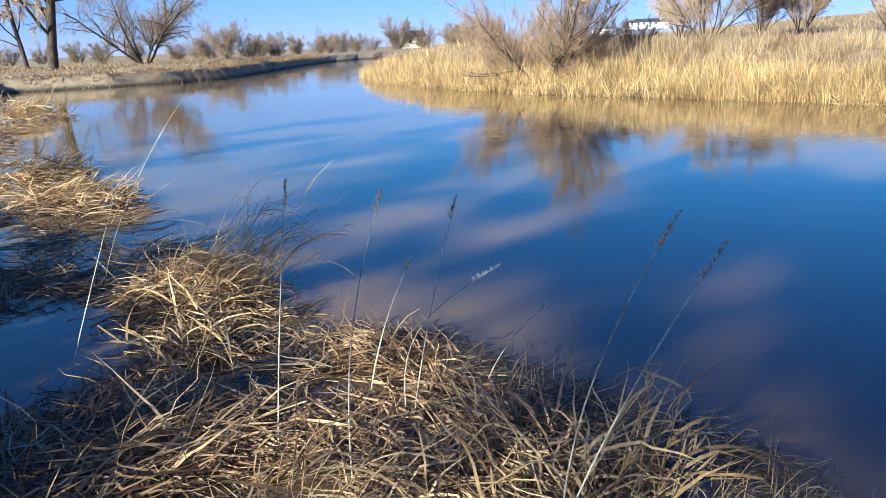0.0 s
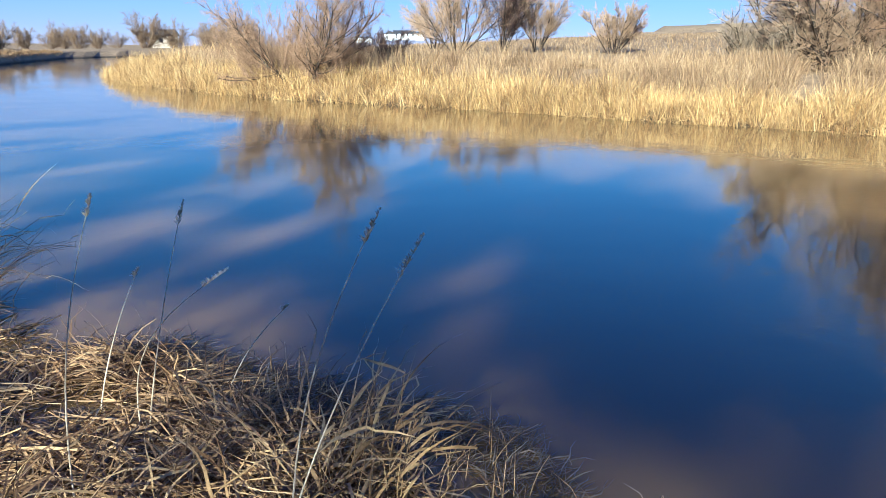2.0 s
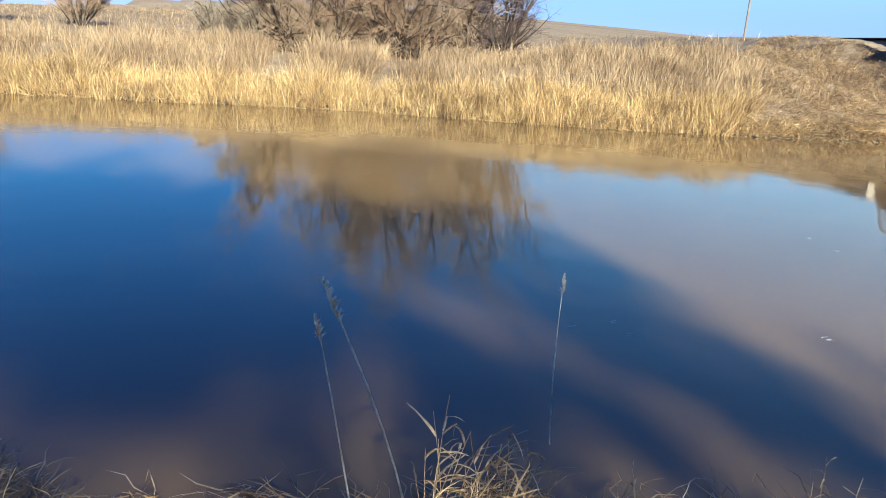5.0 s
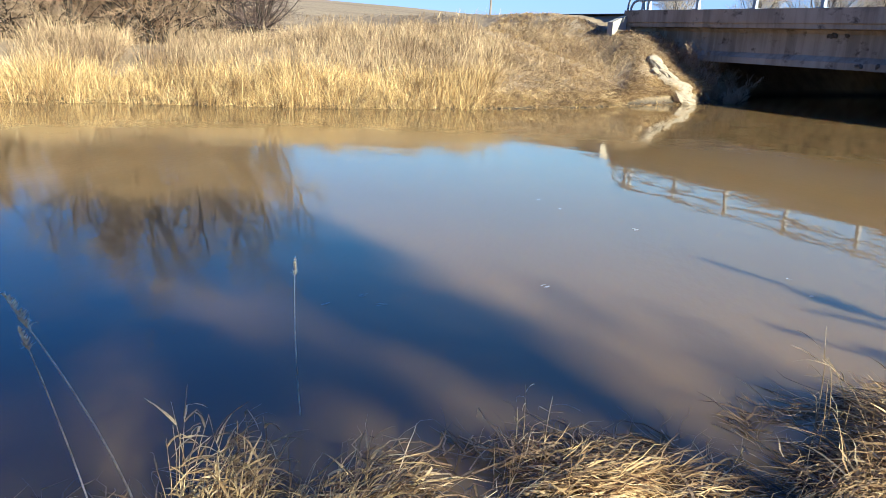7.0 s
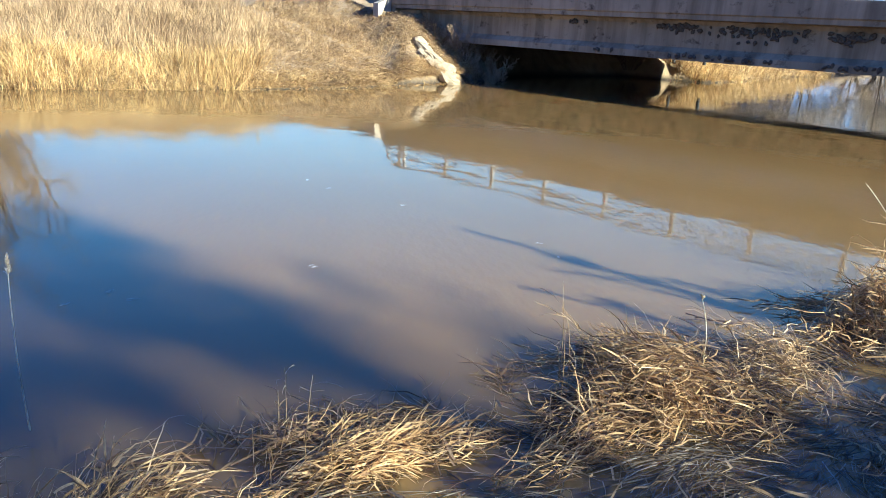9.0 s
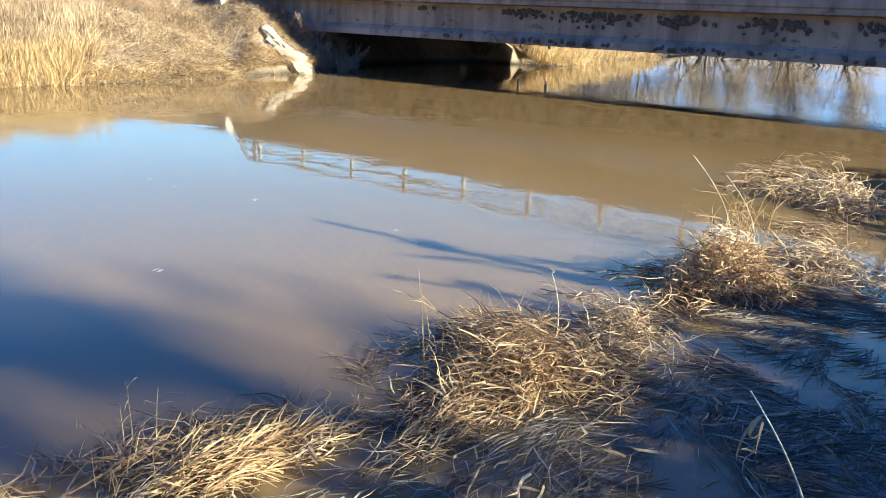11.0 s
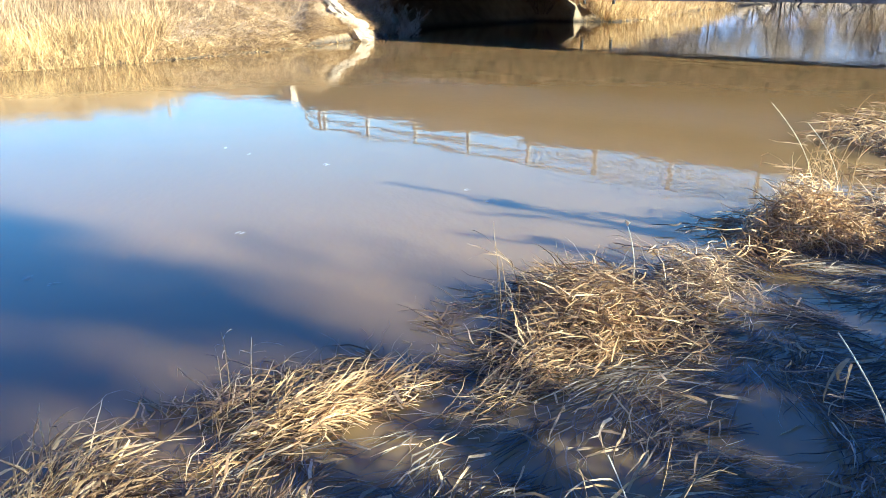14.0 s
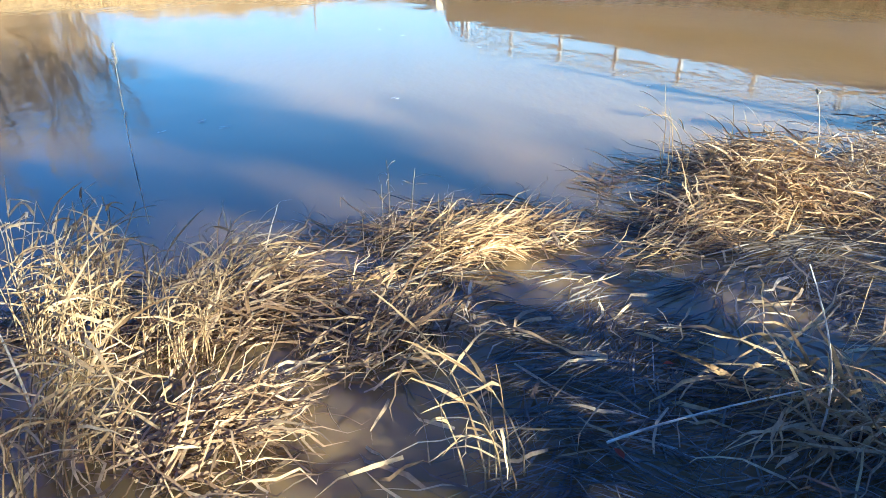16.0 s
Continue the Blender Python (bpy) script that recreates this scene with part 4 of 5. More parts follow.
hx, hy = polar(15.1, 420)
house((hx, hy), -14.6, 12, 8, 2.3, 1.9, m_white, "farmhouse", "long white farmhouse with a dark roof on the rise", 7.4)
ax, ay = polar(14.0, 418)
house((ax, ay), 75.4, 7, 6, 2.2, 1.8, m_white, "farmhouse", "white gabled farmhouse wing with a dark roof", 7.2)
bx, by = polar(16.2, 418)
house((bx, by), 75.4, 6, 5.5, 2.1, 1.7, m_white, "farmhouse", "white gabled garage beside the farmhouse", 7.3)
cx, cy = polar(11.9, 400)
house((cx, cy), -11, 10, 5, 1.3, 0.5, m_white, "barn", "low white barn behind the willow bush", 5.6)
sx, sy = polar(-2.3, 250)
house((sx, sy), 20, 7, 6, 3.0, 2.0, m_beige, "shed", "small grey shed with a dark roof upstream", 1.6)

# a utility pole behind the embankment
px_, py_ = polar(78.3, 90)
bm = bmesh.new()
bmesh.ops.create_cone(bm, cap_ends=True, segments=8, radius1=0.14, radius2=0.1, depth=10, matrix=Matrix.Translation((0, 0, 5)))
pole = part("utility_pole", bm, m_wood)
pole.location = (px_, py_, float(height(np.array([px_]), np.array([py_]))[0]) - 0.3)
tagged(pole, "weathered wooden utility pole beyond the embankment", "pole")


# ---- dead grass on the near bank ----
def near_mat(name, label, seed, n, lo, hi, test, mat, long, wide, zfun, rise=(0.0, 0.35), fall=(-0.5, 0.2), heading=None, spread=0.7, segs=4, kind="stuff", category="grass", kink=0.12):
    rng = np.random.RandomState(seed)
    pts = rng.uniform(lo, hi, (n, 2))
    pts = pts[test(pts)]
    k = len(pts)
    z = zfun(pts[:, 0], pts[:, 1]) * rng.uniform(0.0, 1.0, k) ** 0.7
    head = (rng.uniform(0, 6.283, k) if heading is None else heading(pts[:, 0], pts[:, 1]) + rng.normal(0, spread, k))
    out = join([blades(np.column_stack([pts, z]), head, long * rng.uniform(0.4, 1.2, k), wide * rng.uniform(0.4, 1.5, k), rng.uniform(*rise, k), rng.uniform(*fall, k), segs, 0.9, rng, kink)])
    return tagged(new(name, mesh_of(name, *out, mat)), label, category, kind=kind)


HUMPS = [(-2.0, 5.25, 0.7, 0.22), (-4.7, 8.9, 1.1, 0.18), (-0.8, 3.6, 0.9, 0.12), (0.15, 2.7, 0.7, 0.16), (0.4, 2.2, 0.6, 0.2), (-0.2, 3.9, 0.5, 0.12), (3.9, -2.5, 0.75, 0.12),
         (5.15, -4.7, 0.7, 0.14), (3.2, -0.5, 0.5, 0.06), (2.2, 0.5, 0.45, 0.05), (2.7, 0.1, 0.5, 0.06), (-1.5, 2.9, 0.9, 0.12), (9.0, -8.6, 0.9, 0.3), (8.0, -9.0, 1.2, 0.25), (1.0, 1.7, 0.5, 0.2)]


def hump(x, y):
    z = np.zeros(np.shape(x))
    for hx_, hy_, r, h in HUMPS:
        z = np.maximum(z, h * np.exp(-((x - hx_) ** 2 + (y - hy_) ** 2) / (0.6 * r * r)))
    return z


def fringe(p, d0, d1):
    d, _ = to_chain(p, NEAR_SHORE)
    wet = in_river(p)
    s = np.where(wet, -d, d)
    return (s >= d0) & (s < d1)


def along_shore(x, y):
    return 2.2 + 1.5 * waves(x, y, 1.3, 21) - 0.9 * smooth(np.asarray(x), 1.5, 4)


def patchy(p, seed, cut):
    hole = (np.hypot(p[:, 0] + 2.75, (p[:, 1] - 4.3) * 0.8) < 0.8) | (np.hypot(p[:, 0] + 5.4, p[:, 1] - 7.6) < 0.8) | (np.hypot((p[:, 0] + 0.55) * 0.6, p[:, 1] - 3.65) < 0.2)
    return ~hole & (waves(p[:, 0], p[:, 1], 1.3, seed) + 0.5 * waves(p[:, 0], p[:, 1], 0.5, seed + 1) + 4 * hump(p[:, 0], p[:, 1]) > cut)


near_mat("grass_litter", "flattened grey-brown dead grass along the water's edge", 31, 34000, (-4.0, 0.8), (2.0, 6.4), lambda p: fringe(p, 0.3, 3.0) & patchy(p, 50, 0.0), m_mat, 0.55, 0.011,
         lambda x, y: 0.03 + hump(x, y), (-0.15, 0.4), (-0.6, 0.15), along_shore, 0.9)
near_mat("grass_litter", "thin chaff of dead grass at the water's edge", 38, 26000, (-4.0, 0.8), (2.2, 6.4), lambda p: fringe(p, 0.0, 2.8) & patchy(p, 50, 0.15), m_gold, 0.3, 0.006,
         lambda x, y: 0.02 + hump(x, y), (-0.2, 0.5), (-0.5, 0.3), along_shore, 1.3, segs=3)
near_mat("grass_litter", "flattened dead grass floating in the shallow margin", 32, 36000, (-14, 5.5), (-2.0, 22), lambda p: fringe(p, -0.1, 3.0) & patchy(p, 53, 0.2), m_mat, 0.55, 0.014,
         lambda x, y: 0.03 + hump(x, y), heading=along_shore, spread=1.1)
near_mat("grass_litter", "brown dead grass matted at the water's edge", 33, 20000, (1.2, -3.6), (5.6, 2.2), lambda p: fringe(p, 0.2, 1.1) & patchy(p, 55, 0.3), m_mat, 0.42, 0.0075,
         lambda x, y: 0.015 + hump(x, y), (-0.1, 0.25), (-0.4, 0.15), along_shore, 0.8)
near_mat("grass_litter", "brown dead grass matted at the water's edge", 34, 22000, (3.5, -12), (12, -3), lambda p: fringe(p, -0.05, 1.6) & patchy(p, 57, 0.6), m_mat, 0.45, 0.010,
         lambda x, y: 0.02 + hump(x, y), heading=along_shore, spread=0.9)
near_mat("drowned_grass", "wet grey grass blades lying in dark shallow water", 35, 30000, (0.6, -6), (6, 1.2), lambda p: fringe(p, 0.7, 4.5) & patchy(p, 59, -0.3) & ((p[:, 1] < -0.95) | (p[:, 0] > 2.8)), m_grey, 0.40, 0.0058,
         lambda x, y: 0.022 + 0.0 * x, (-0.02, 0.05), (-0.05, 0.02), along_shore, 0.45, kink=0.05)
near_mat("drowned_grass", "wet grey grass blades lying in dark shallow water", 36, 12000, (-6, 1), (0, 9), lambda p: fringe(p, 0.6, 4.5) & patchy(p, 61, 0.1), m_grey, 0.4, 0.009,
         lambda x, y: 0.015 + 0.0 * x, (0.0, 0.04), (-0.04, 0.02), along_shore, 0.6, kink=0.05)
near_mat("drowned_grass", "pale dead leaves scattered over dark shallow water", 37, 700, (0.8, -4.2), (4, 0.6), lambda p: fringe(p, 0.5, 3.6), m_slope, 0.34, 0.012,
         lambda x, y: 0.05 + 0.0 * x, (0.0, 0.25), (-0.3, 0.1), along_shore, 0.8)


def stuff_part(name, out, mat, root):
    ob = new(name, mesh_of(name, *out, mat))
    ob.parent = root
    return tagged(ob, kind="stuff")


def heap(label, at, rx, ry, turn, tall, n, long, wide, mat, seed, flow=2.4, upright=0.06, stray=0.4):
    """A low mound of tangled, broken dead grass."""
    rng = np.random.RandomState(seed)
    root = new("grass_mound")
    root.location = (at[0], at[1], 0.0)
    a, r = rng.uniform(0, 6.283, n), rng.uniform(0, 1, n) ** 0.55
    lumpy = 0.75 + 0.35 * np.sin(3 * a + seed) * r
    x, y = rx * r * np.cos(a) * lumpy, ry * r * np.sin(a) * lumpy
    c, s = math.cos(turn), math.sin(turn)
    base = np.column_stack([c * x - s * y, s * x + c * y, tall * (1 - r ** 2) * rng.uniform(0.15, 1.0, n) + 0.02])
    loose = rng.uniform(0, 1, n)
    head = np.where(loose > stray, flow + 2.2 * stray * waves(base[:, 0], base[:, 1], 0.7, seed) + rng.normal(0, 1.2 * stray, n), rng.uniform(0, 6.283, n))
    r0 = rng.normal(0.12, 0.3, n)
    r1 = r0 - rng.uniform(0.1, 1.1, n)
    up = rng.uniform(0, 1, n) < upright
    for name, some, k in (("tangle", ~up, 1.0), ("upright_grass", up, 1.15)):
        m = int(some.sum())
        rise = r0[some] if k == 1.0 else rng.uniform(0.6, 1.35, m)
        out = join([blades(base[some] * (1, 1, 1 if k == 1.0 else 0.6), head[some], k * long * rng.uniform(0.35, 1.15, m), wide * rng.uniform(0.4, 1.5, m), rise, r1[some] if k == 1.0 else rise - rng.uniform(0, 0.9, m), 5, 1.1, rng, 0.16)])
        stuff_part(name, out, mat, root)
    return tagged(root, label, "grass", "grass mounds on the near bank")


def leafy_clump(label, at, stems, radius, tall, leaf, wide, sweep, seed, lean=0.25, leaves=3, mat=None, name="grass_clump"):
    """Standing dry stems whose broad leaves bend over to one side."""
    rng = np.random.RandomState(seed)
    root = new(name)
    root.location = (at[0], at[1], 0.0)
    p0, p1, ra, rb, at_node, lead = [], [], [], [], [], []
    for k in range(stems):
        a, r = rng.uniform(0, 6.283), radius * rng.uniform(0, 1) ** 0.6
        h = tall * rng.uniform(0.45, 1.1)
        heading = sweep + rng.normal(0, 0.8)
        tip = rng.normal(lean, 0.22)
        p = np.array([r * math.cos(a), r * math.sin(a), -0.03])
        q = [p]
        for i in range(5):
            f = tip * (0.4 + 0.35 * i) + rng.normal(0, 0.06)
            q.append(q[-1] + h / 5 * np.array([math.sin(f) * math.cos(heading), math.sin(f) * math.sin(heading), math.cos(f)]))
        for i in range(5):
            p0.append(q[i]), p1.append(q[i + 1]), ra.append(0.0034 - 0.0004 * i), rb.append(0.0030 - 0.0004 * i)
        for _ in range(rng.randint(max(leaves - 1, 1), leaves + 2)):
            u = rng.uniform(1.2, 5.0)
            i = min(int(u), 4)
            at_node.append(q[i] + (q[i + 1] - q[i]) * (u - i)), lead.append(sweep + rng.normal(0, 0.7) + math.pi * (rng.uniform() < 0.15))
    v, quad = tubes(np.array(p0), np.array(p1), np.array(ra), np.array(rb), 5)
    stuff_part("stem_tangle", (v, [quad]), m_pale, root)
    n = len(lead)
    r0 = rng.uniform(0.2, 1.25, n)
    out = join([blades(np.array(at_node), np.array(lead), leaf * rng.uniform(0.5, 1.15, n), wide * rng.uniform(0.5, 1.25, n), r0, r0 - rng.uniform(0.3, 1.7, n), 6, 0.8, rng, 0.05)])
    stuff_part("leaves", out, mat or m_pale, root)
    return tagged(root, label, "grass", "leafy clumps on the near bank")


# the golden clump beside the pool, and the bank under the first view
heap("golden arching mound of dead grass at the water's edge", (-1.95, 5.25), 0.55, 0.5, 0.4, 0.5, 900, 0.55, 0.010, m_gold, 201, 0.7, 0.25)
leafy_clump("golden grass stems arching out over the water", (-1.75, 5.45), 60, 0.35, 1.0, 0.45, 0.008, 0.3, 202, 0.7, 2, m_gold)
leafy_clump("thin spray of dry stems leaning over the water", (-1.5, 5.6), 16, 0.25, 1.15, 0.25, 0.005, 0.0, 203, 0.75, 1)
leafy_clump("pale bent leaves standing in dead grass", (-1.55, 4.15), 22, 0.25, 0.55, 0.5, 0.014, 2.6, 204, 0.45, 3)
heap("low ridge of tangled dead grass along the water", (-0.35, 4.1), 0.9, 0.35, -0.75, 0.2, 800, 0.45, 0.009, m_mat, 205, 2.4)
heap("brown mound of dead grass on the bank edge", (0.3, 3.0), 0.55, 0.45, -0.6, 0.25, 650, 0.5, 0.011, m_mat, 206, 2.2, 0.1)
leafy_clump("pale bent broad leaves over the bank edge", (0.62, 2.45), 26, 0.22, 0.62, 0.5, 0.015, 0.6, 207, 0.3, 4)
leafy_clump("dry leaves and stems at the edge of the bank", (0.1, 2.35), 34, 0.4, 0.5, 0.5, 0.012, 2.6, 208, 0.5, 3)
leafy_clump("dry leaves and stems at the edge of the bank", (-0.5, 2.6), 26, 0.4, 0.45, 0.5, 0.012, 0.4, 209, 0.5, 3, m_mat)
heap("grey-brown heap of flattened grass beside the pool", (-1.5, 3.0), 0.9, 0.6, 0.5, 0.22, 900, 0.6, 0.011, m_mat, 210, 0.6)
leafy_clump("fine dark twiggy weeds in the water", (1.15, 2.6), 26, 0.35, 0.35, 0.14, 0.004, 0.5, 211, 0.4, 3, m_darktwig, "water_weed")
leafy_clump("fine dark twiggy weeds in the water", (0.55, 3.75), 22, 0.3, 0.3, 0.12, 0.004, 0.5, 212, 0.4, 3, m_darktwig, "water_weed")
heap("pale tangled dead grass on the bank edge", (0.62, 2.7), 0.4, 0.3, -0.6, 0.22, 520, 0.36, 0.010, m_gold, 237, -0.6, 0.06)
near_mat("drowned_grass", "dark drowned grass sloping into the water", 39, 7000, (-0.4, 2.2), (1.6, 4.6), lambda p: fringe(p, -0.16, 0.3), m_grey, 0.22, 0.006,
         lambda x, y: 0.04 + 0.0 * x, (0.0, 0.5), (-0.4, 0.2), lambda x, y: 0.6 + 0.0 * x, 0.7)
# the bend of the bank
leafy_clump("pale yellow clump of standing narrow leaves in the water", (2.3, 0.72), 60, 0.22, 0.62, 0.2, 0.010, -0.9, 213, 0.1, 5)
leafy_clump("pale narrow leaves standing in dark water", (2.25, 0.3), 40, 0.20, 0.48, 0.2, 0.010, -0.6, 236, 0.15, 4)
leafy_clump("pale broad leaves bending over dark water", (1.62, 0.45), 34, 0.22, 0.52, 0.26, 0.012, -1.2, 214, 0.2, 4)
leafy_clump("pale dry leaves leaning out over the water", (2.68, 0.3), 22, 0.22, 0.42, 0.32, 0.011, -0.9, 215, 0.6, 3)
leafy_clump("small spikes of dry grass above the mat", (3.25, -0.4), 9, 0.3, 0.42, 0.16, 0.008, -1.0, 216, 0.15, 3)
heap("flattened brown mat of dead grass at the water's edge", (3.2, -0.75), 0.7, 0.32, -1.0, 0.12, 900, 0.38, 0.0075, m_gold, 217, -1.0, 0.02, 0.15)
heap("flattened brown mat of dead grass at the water's edge", (2.55, 0.15), 0.5, 0.4, -0.9, 0.1, 400, 0.45, 0.010, m_mat, 218, -0.9, 0.05)
leafy_clump("bare tangle of broken stems and leaves", (2.3, -0.3), 20, 0.28, 0.3, 0.25, 0.010, -0.6, 219, 0.8, 3, m_mat)
leafy_clump("long pale leaves leaning over dark water", (1.66, -0.88), 10, 0.12, 0.62, 0.26, 0.013, 1.9, 220, 0.5, 3)
leafy_clump("grey pale leaves lying over dark water", (2.0, -2.05), 30, 0.28, 0.35, 0.45, 0.016, 2.0, 221, 1.0, 4, m_pale)
heap("brown tangle of broken stems over dark water", (1.75, 0.05), 0.42, 0.34, -0.9, 0.16, 420, 0.4, 0.009, m_mat, 233, -0.9, 0.1)
heap("brown tangle of broken stems over dark water", (2.35, -0.45), 0.4, 0.25, -0.9, 0.1, 260, 0.4, 0.009, m_mat, 234, -0.9, 0.1)
leafy_clump("grey pale leaves lying over dark water", (1.85, -2.2), 22, 0.3, 0.3, 0.5, 0.013, 2.2, 235, 1.0, 4, m_pale)
# the two large mounds
heap("broad mound of tangled dead grass", (3.95, -2.5), 0.72, 0.66, 0.3, 0.36, 1700, 0.36, 0.0085, m_gold, 222, 1.4, 0.05)
# the greyer straw colour stands in for shade on this side of the mound
heap("grey side of a tangled grass mound, its shade put into the colour", (4.3, -3.35), 0.55, 0.4, 0.2, 0.3, 500, 0.35, 0.007, m_slope, 223, 1.0, 0.04)
heap("low spread of dead grass in shallow water", (3.4, -1.85), 0.75, 0.35, -0.9, 0.07, 600, 0.32, 0.007, m_gold, 224, -1.0, 0.02, 0.2)
leafy_clump("short dry stems standing in the grass mound", (4.05, -2.3), 18, 0.5, 0.55, 0.2, 0.008, 1.6, 225, 0.35, 2, m_gold)
heap("broad golden mound of tangled dead grass", (5.35, -4.75), 0.9, 0.55, -0.9, 0.44, 1700, 0.4, 0.010, m_gold, 226, 2.4, 0.08)
# shade on this mound is put into its greyer straw colour
heap("grey mound of dead grass, its shade put into the colour", (5.6, -6.0), 0.8, 0.6, -0.9, 0.25, 600, 0.45, 0.010, m_slope, 227, 2.2, 0.05)
leafy_clump("tall bent dry stems beside the mound", (6.2, -5.4), 26, 0.4, 0.95, 0.35, 0.011, 2.6, 228, 0.35, 3, m_gold)
# here too the greyer straw carries the shade
heap("grey mound of dead grass, its shade put into the colour", (8.2, -8.2), 1.0, 0.8, -0.9, 0.4, 500, 0.6, 0.013, m_slope, 229, 2.2, 0.1)
# upstream edge
heap("dry tuft on the far end of the bay", (-13.5, 23.5), 1.6, 1.2, 0.5, 0.6, 700, 0.9, 0.020, m_pale, 230, 0.8, 0.2)
heap("dry mound beside the shallow bay", (-4.9, 9.2), 1.1, 0.8, 0.6, 0.35, 700, 0.6, 0.014, m_gold, 231, 0.6, 0.12)
heap("dry mound beside the shallow bay", (-6.6, 11.6), 1.0, 0.6, 0.8, 0.3, 400, 0.7, 0.016, m_gold, 232, 0.6, 0.12)


def stalk(label, foot, tip, seed, head=0.14, bow=0.06, thick=0.0042):
    """One tall seed stalk: a thin bowed stem with a narrow head."""
    rng = np.random.RandomState(seed)
    f, t = np.array(foot, float), np.array(tip, float)
    s = np.linspace(0, 1, 11)[:, None]
    side = rng.normal(0, 1, 3) * (1, 1, 0)
    pts = (t - f) * s + side * bow * np.sin(np.pi * s) * 0.6 + (t - f) * (1, 1, 0) * (s ** 2 - s) * 0.5
    root = new("grass_stalk")
    root.location = tuple(f)
    v, q = tubes(pts[:-1], pts[1:], np.linspace(thick, thick * 0.5, 10), np.linspace(thick * 0.95, thick * 0.45, 10), 5)
    ob = new("stem", mesh_of("stem", v, [q], m_seed))
    ob.parent = root
    if head:
        n = 64
        d = pts[-1] - pts[-3]
        d /= np.linalg.norm(d)
        k = rng.uniform(0, 1, n)
        base = pts[-1] - d * head * 0.9 + d * head * k[:, None]
        az = rng.uniform(0, 6.28, n)
        v, qd, tr = blades(base, az, 0.03 * (1.1 - 0.7 * k), np.full(n, 0.0055), np.full(n, 1.0), np.full(n, 0.9), 2, 0.8, rng)
        ob = new("seed_head", mesh_of("seed_head", v, [qd, tr], m_seed))
        ob.parent = root
    return tagged(root, label, "grass stalk", "seed stalks on the near bank")



stalk("tall pale grass stalk with a feathery seed head", (0.35, 2.15, 0.1), (0.64, 1.95, 1.43), 401, 0.13)
stalk("tall pale grass stalk with a drooping seed head", (0.30, 2.10, 0.1), (0.775, 1.94, 1.345), 402, 0.17, 0.1)
stalk("thin upright grass stalk with a seed head", (-0.2, 3.35, 0.1), (0.04, 3.3, 1.22), 403, 0.12)
stalk("grass stalk bending to a drooping seed head", (-0.25, 3.4, 0.1), (0.2, 2.9, 1.0), 404, 0.2, 0.12)
stalk("thin upright grass stalk with a seed head", (-0.45, 2.75, 0.1), (-0.25, 2.68, 1.38), 405, 0.1)
stalk("short thin grass stalk", (-0.45, 3.6, 0.1), (-0.2, 3.55, 0.85), 406, 0.06)
stalk("thin upright grass stalk with a seed head", (-0.85, 3.1, 0.1), (-0.70, 3.1, 1.35), 407, 0.14)
stalk("tall bare grass stem", (-2.25, 3.85, 0.05), (-1.85, 4.0, 1.2), 408, 0.0)
stalk("tall bare grass stem arching over the water", (-2.95, 5.9, 0.1), (-2.2, 6.2, 1.55), 409, 0.0, 0.12)
stalk("thin broken stem leaning over the water", (0.2, 3.7, 0.1), (0.52, 3.65, 0.55), 410, 0.05)
stalk("grass stalk with a feathery seed head", (1.95, 0.95, 0.1), (1.66, 0.91, 1.19), 411, 0.1)
stalk("grass stalk with a curved pale seed head", (1.75, 0.55, 0.1), (1.33, 0.58, 1.45), 412, 0.12, 0.12)
stalk("tall thin grass stalk with a narrow seed head", (3.3, 0.85, 0.05), (3.35, 0.89, 0.92), 413, 0.1, 0.012)
stalk("thin upright stem in the grass mound", (4.35, -2.85, 0.1), (4.27, -2.73, 0.56), 414, 0.04)
stalk("tall bent dry stem over the water", (6.2, -5.4, 0.1), (6.3, -4.9, 0.95), 415, 0.0)
stalk("tall bent dry stem over the water", (6.0, -5.5, 0.1), (6.1, -5.15, 0.8), 416, 0.0)
leaning = stalk("thick pale dry stem leaning over dark water with a hanging leaf", (2.3, -3.2, 0.0), (2.55, -2.95, 0.62), 417, 0.0, 0.0, 0.007)
hang = R(5)
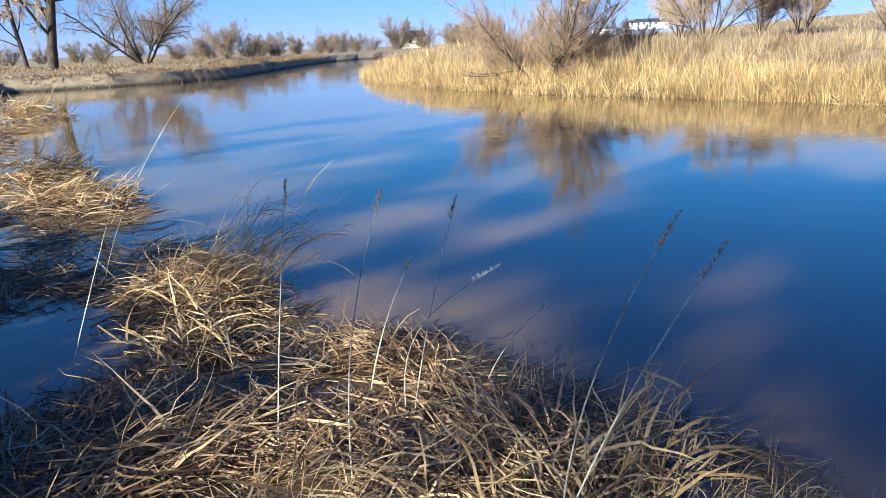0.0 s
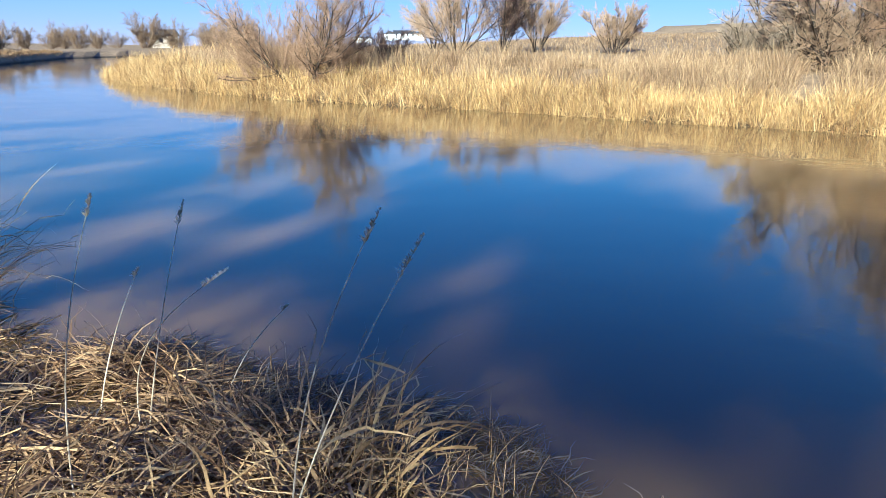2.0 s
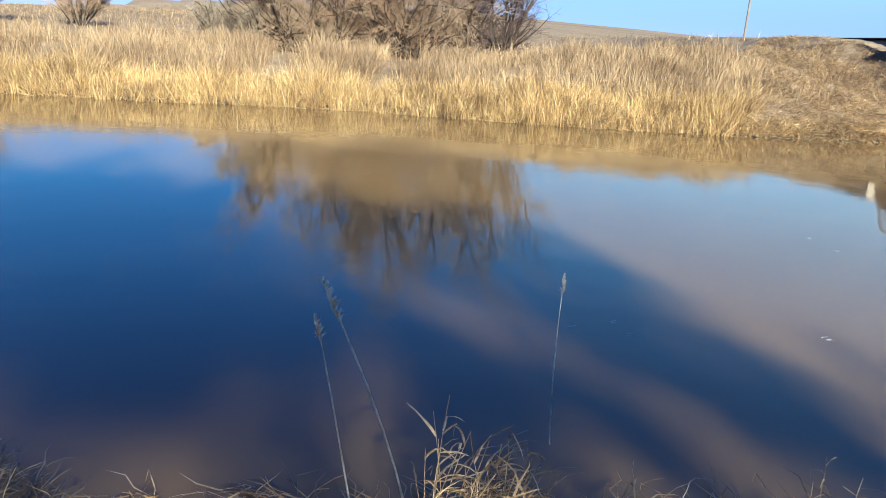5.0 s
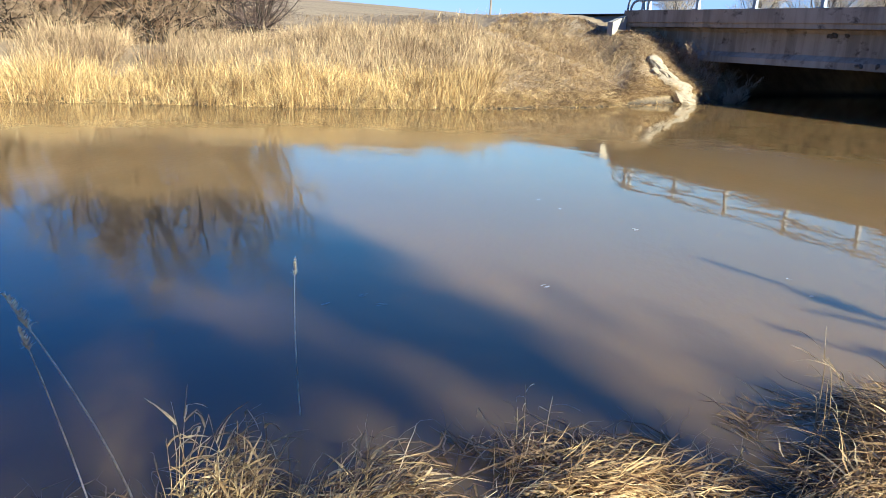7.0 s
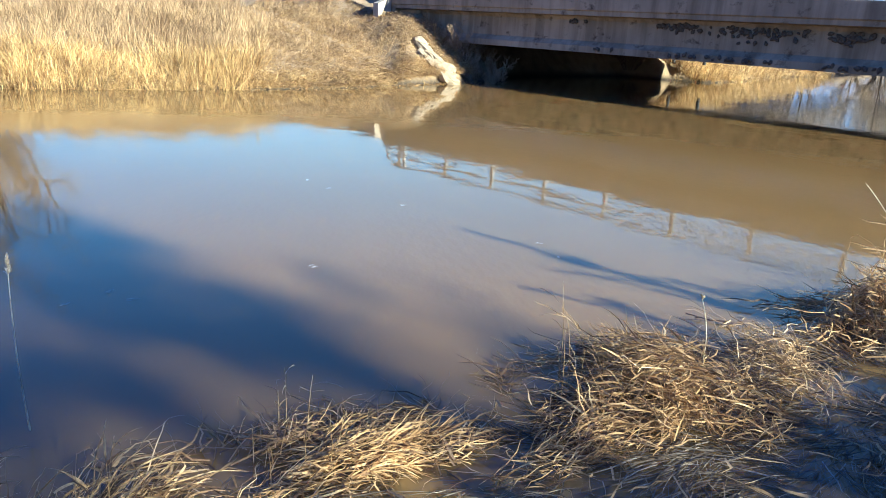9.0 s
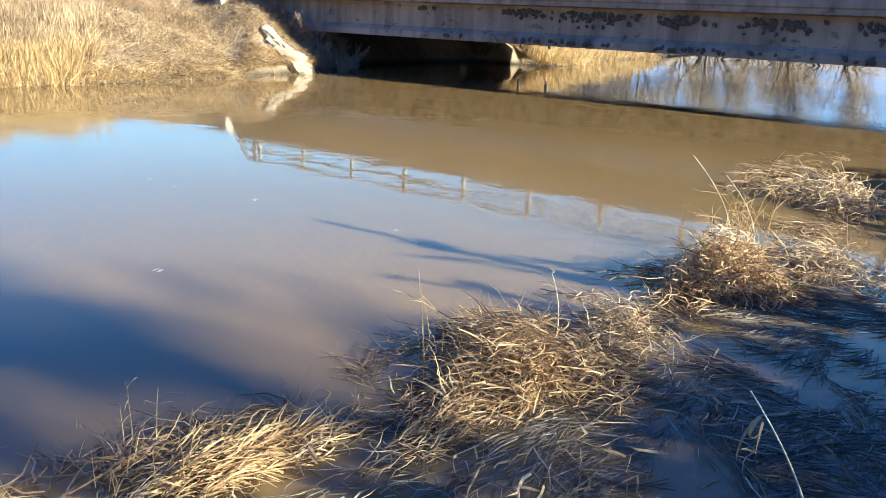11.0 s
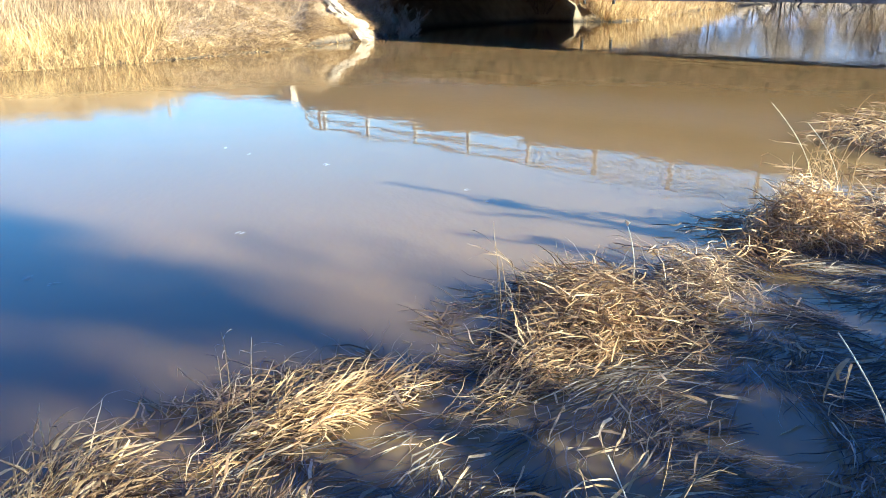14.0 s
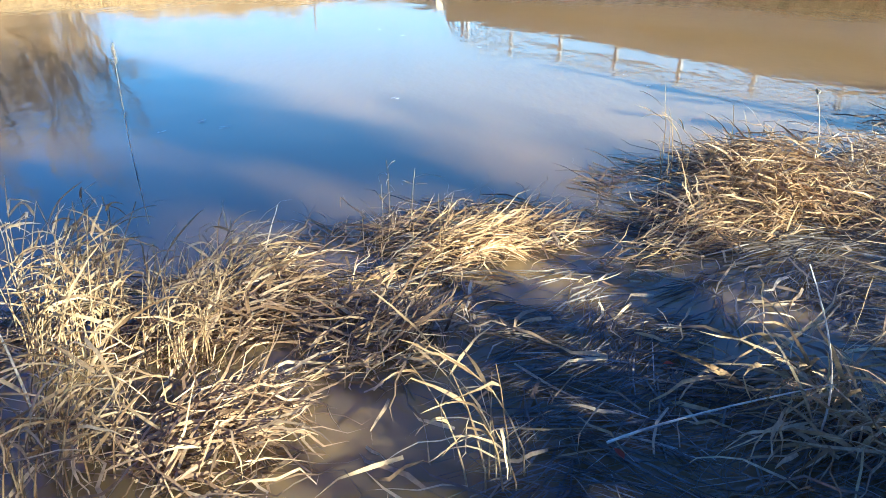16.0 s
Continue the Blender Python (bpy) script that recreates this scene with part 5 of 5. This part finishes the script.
ob = new("hanging_leaf", mesh_of("hanging_leaf", *join([blades(np.array([[0.21, 0.21, 0.52], [0.21, 0.21, 0.52], [0.20, 0.2, 0.5]]), np.array([2.2, 2.0, 2.4]), np.array([0.3, 0.26, 0.2]), np.array([0.02, 0.016, 0.014]), np.array([0.2, 0.0, 0.1]), np.array([-2.0, -1.9, -1.9]), 5, 0.4, hang, 0.02)]), m_pale))
ob.parent = leaning
stalk("long broken pale stem lying over dark water", (1.8, -1.2, 0.04), (2.0, -2.0, 0.16), 419, 0.0, 0.02, 0.005)
stalk("thin dry stem with a small head", (1.85, -1.85, 0.0), (1.9, -1.72, 0.62), 418, 0.0)


# ---- fallen leaves ----
def fallen_leaf(at, turn, size):
    bm = bmesh.new()
    rim = [(-0.5, 0), (-0.25, 0.22), (0.1, 0.27), (0.5, 0), (0.1, -0.27), (-0.25, -0.22)]
    ring = [bm.verts.new((x * size, y * size, 0.18 * size * abs(y) * 3)) for x, y in rim]
    a, c = ring[0], ring[3]
    bm.faces.new((a, c, ring[2], ring[1]))
    bm.faces.new((a, ring[5], ring[4], c))
    bmesh.ops.solidify(bm, geom=list(bm.faces), thickness=0.0012)
    ob = part("fallen_leaf", bm, m_leaf_red)
    ob.matrix_world = pose(at[0], at[1], 0.035, 8, -6, turn)
    return tagged(ob, "small curled red-brown leaf fallen in the shallows", "leaf", "fallen leaves in the shallows")


fallen_leaf((1.76, -1.23), 30, 0.05)
fallen_leaf((2.24, -1.49), 100, 0.045)


# ---- straw afloat on the river ----
def floating_straw(at, turn, long):
    rng = np.random.RandomState(int(abs(at[0] * 97 + at[1] * 31)))
    n = 4
    base = np.column_stack([rng.normal(0, 0.02, (n, 2)), np.full(n, 0.006)])
    out = join([blades(base, rng.normal(0, 0.25, n), long * rng.uniform(0.6, 1.1, n), np.full(n, 0.005), np.full(n, 0.03), np.full(n, -0.03), 3, 0.2, rng, 0.05)])
    ob = new("floating_straw", mesh_of("floating_straw", *out, m_seed))
    ob.matrix_world = pose(at[0], at[1], 0, 0, 0, turn)
    return tagged(ob, "small pale wisp of straw afloat on the river", "straw", "straw afloat on the river")


rng = np.random.RandomState(77)
for k in range(9):
    floating_straw((rng.uniform(4.8, 10.0), rng.uniform(-3.2, 2.5)), rng.uniform(-60, 20), rng.uniform(0.05, 0.11))
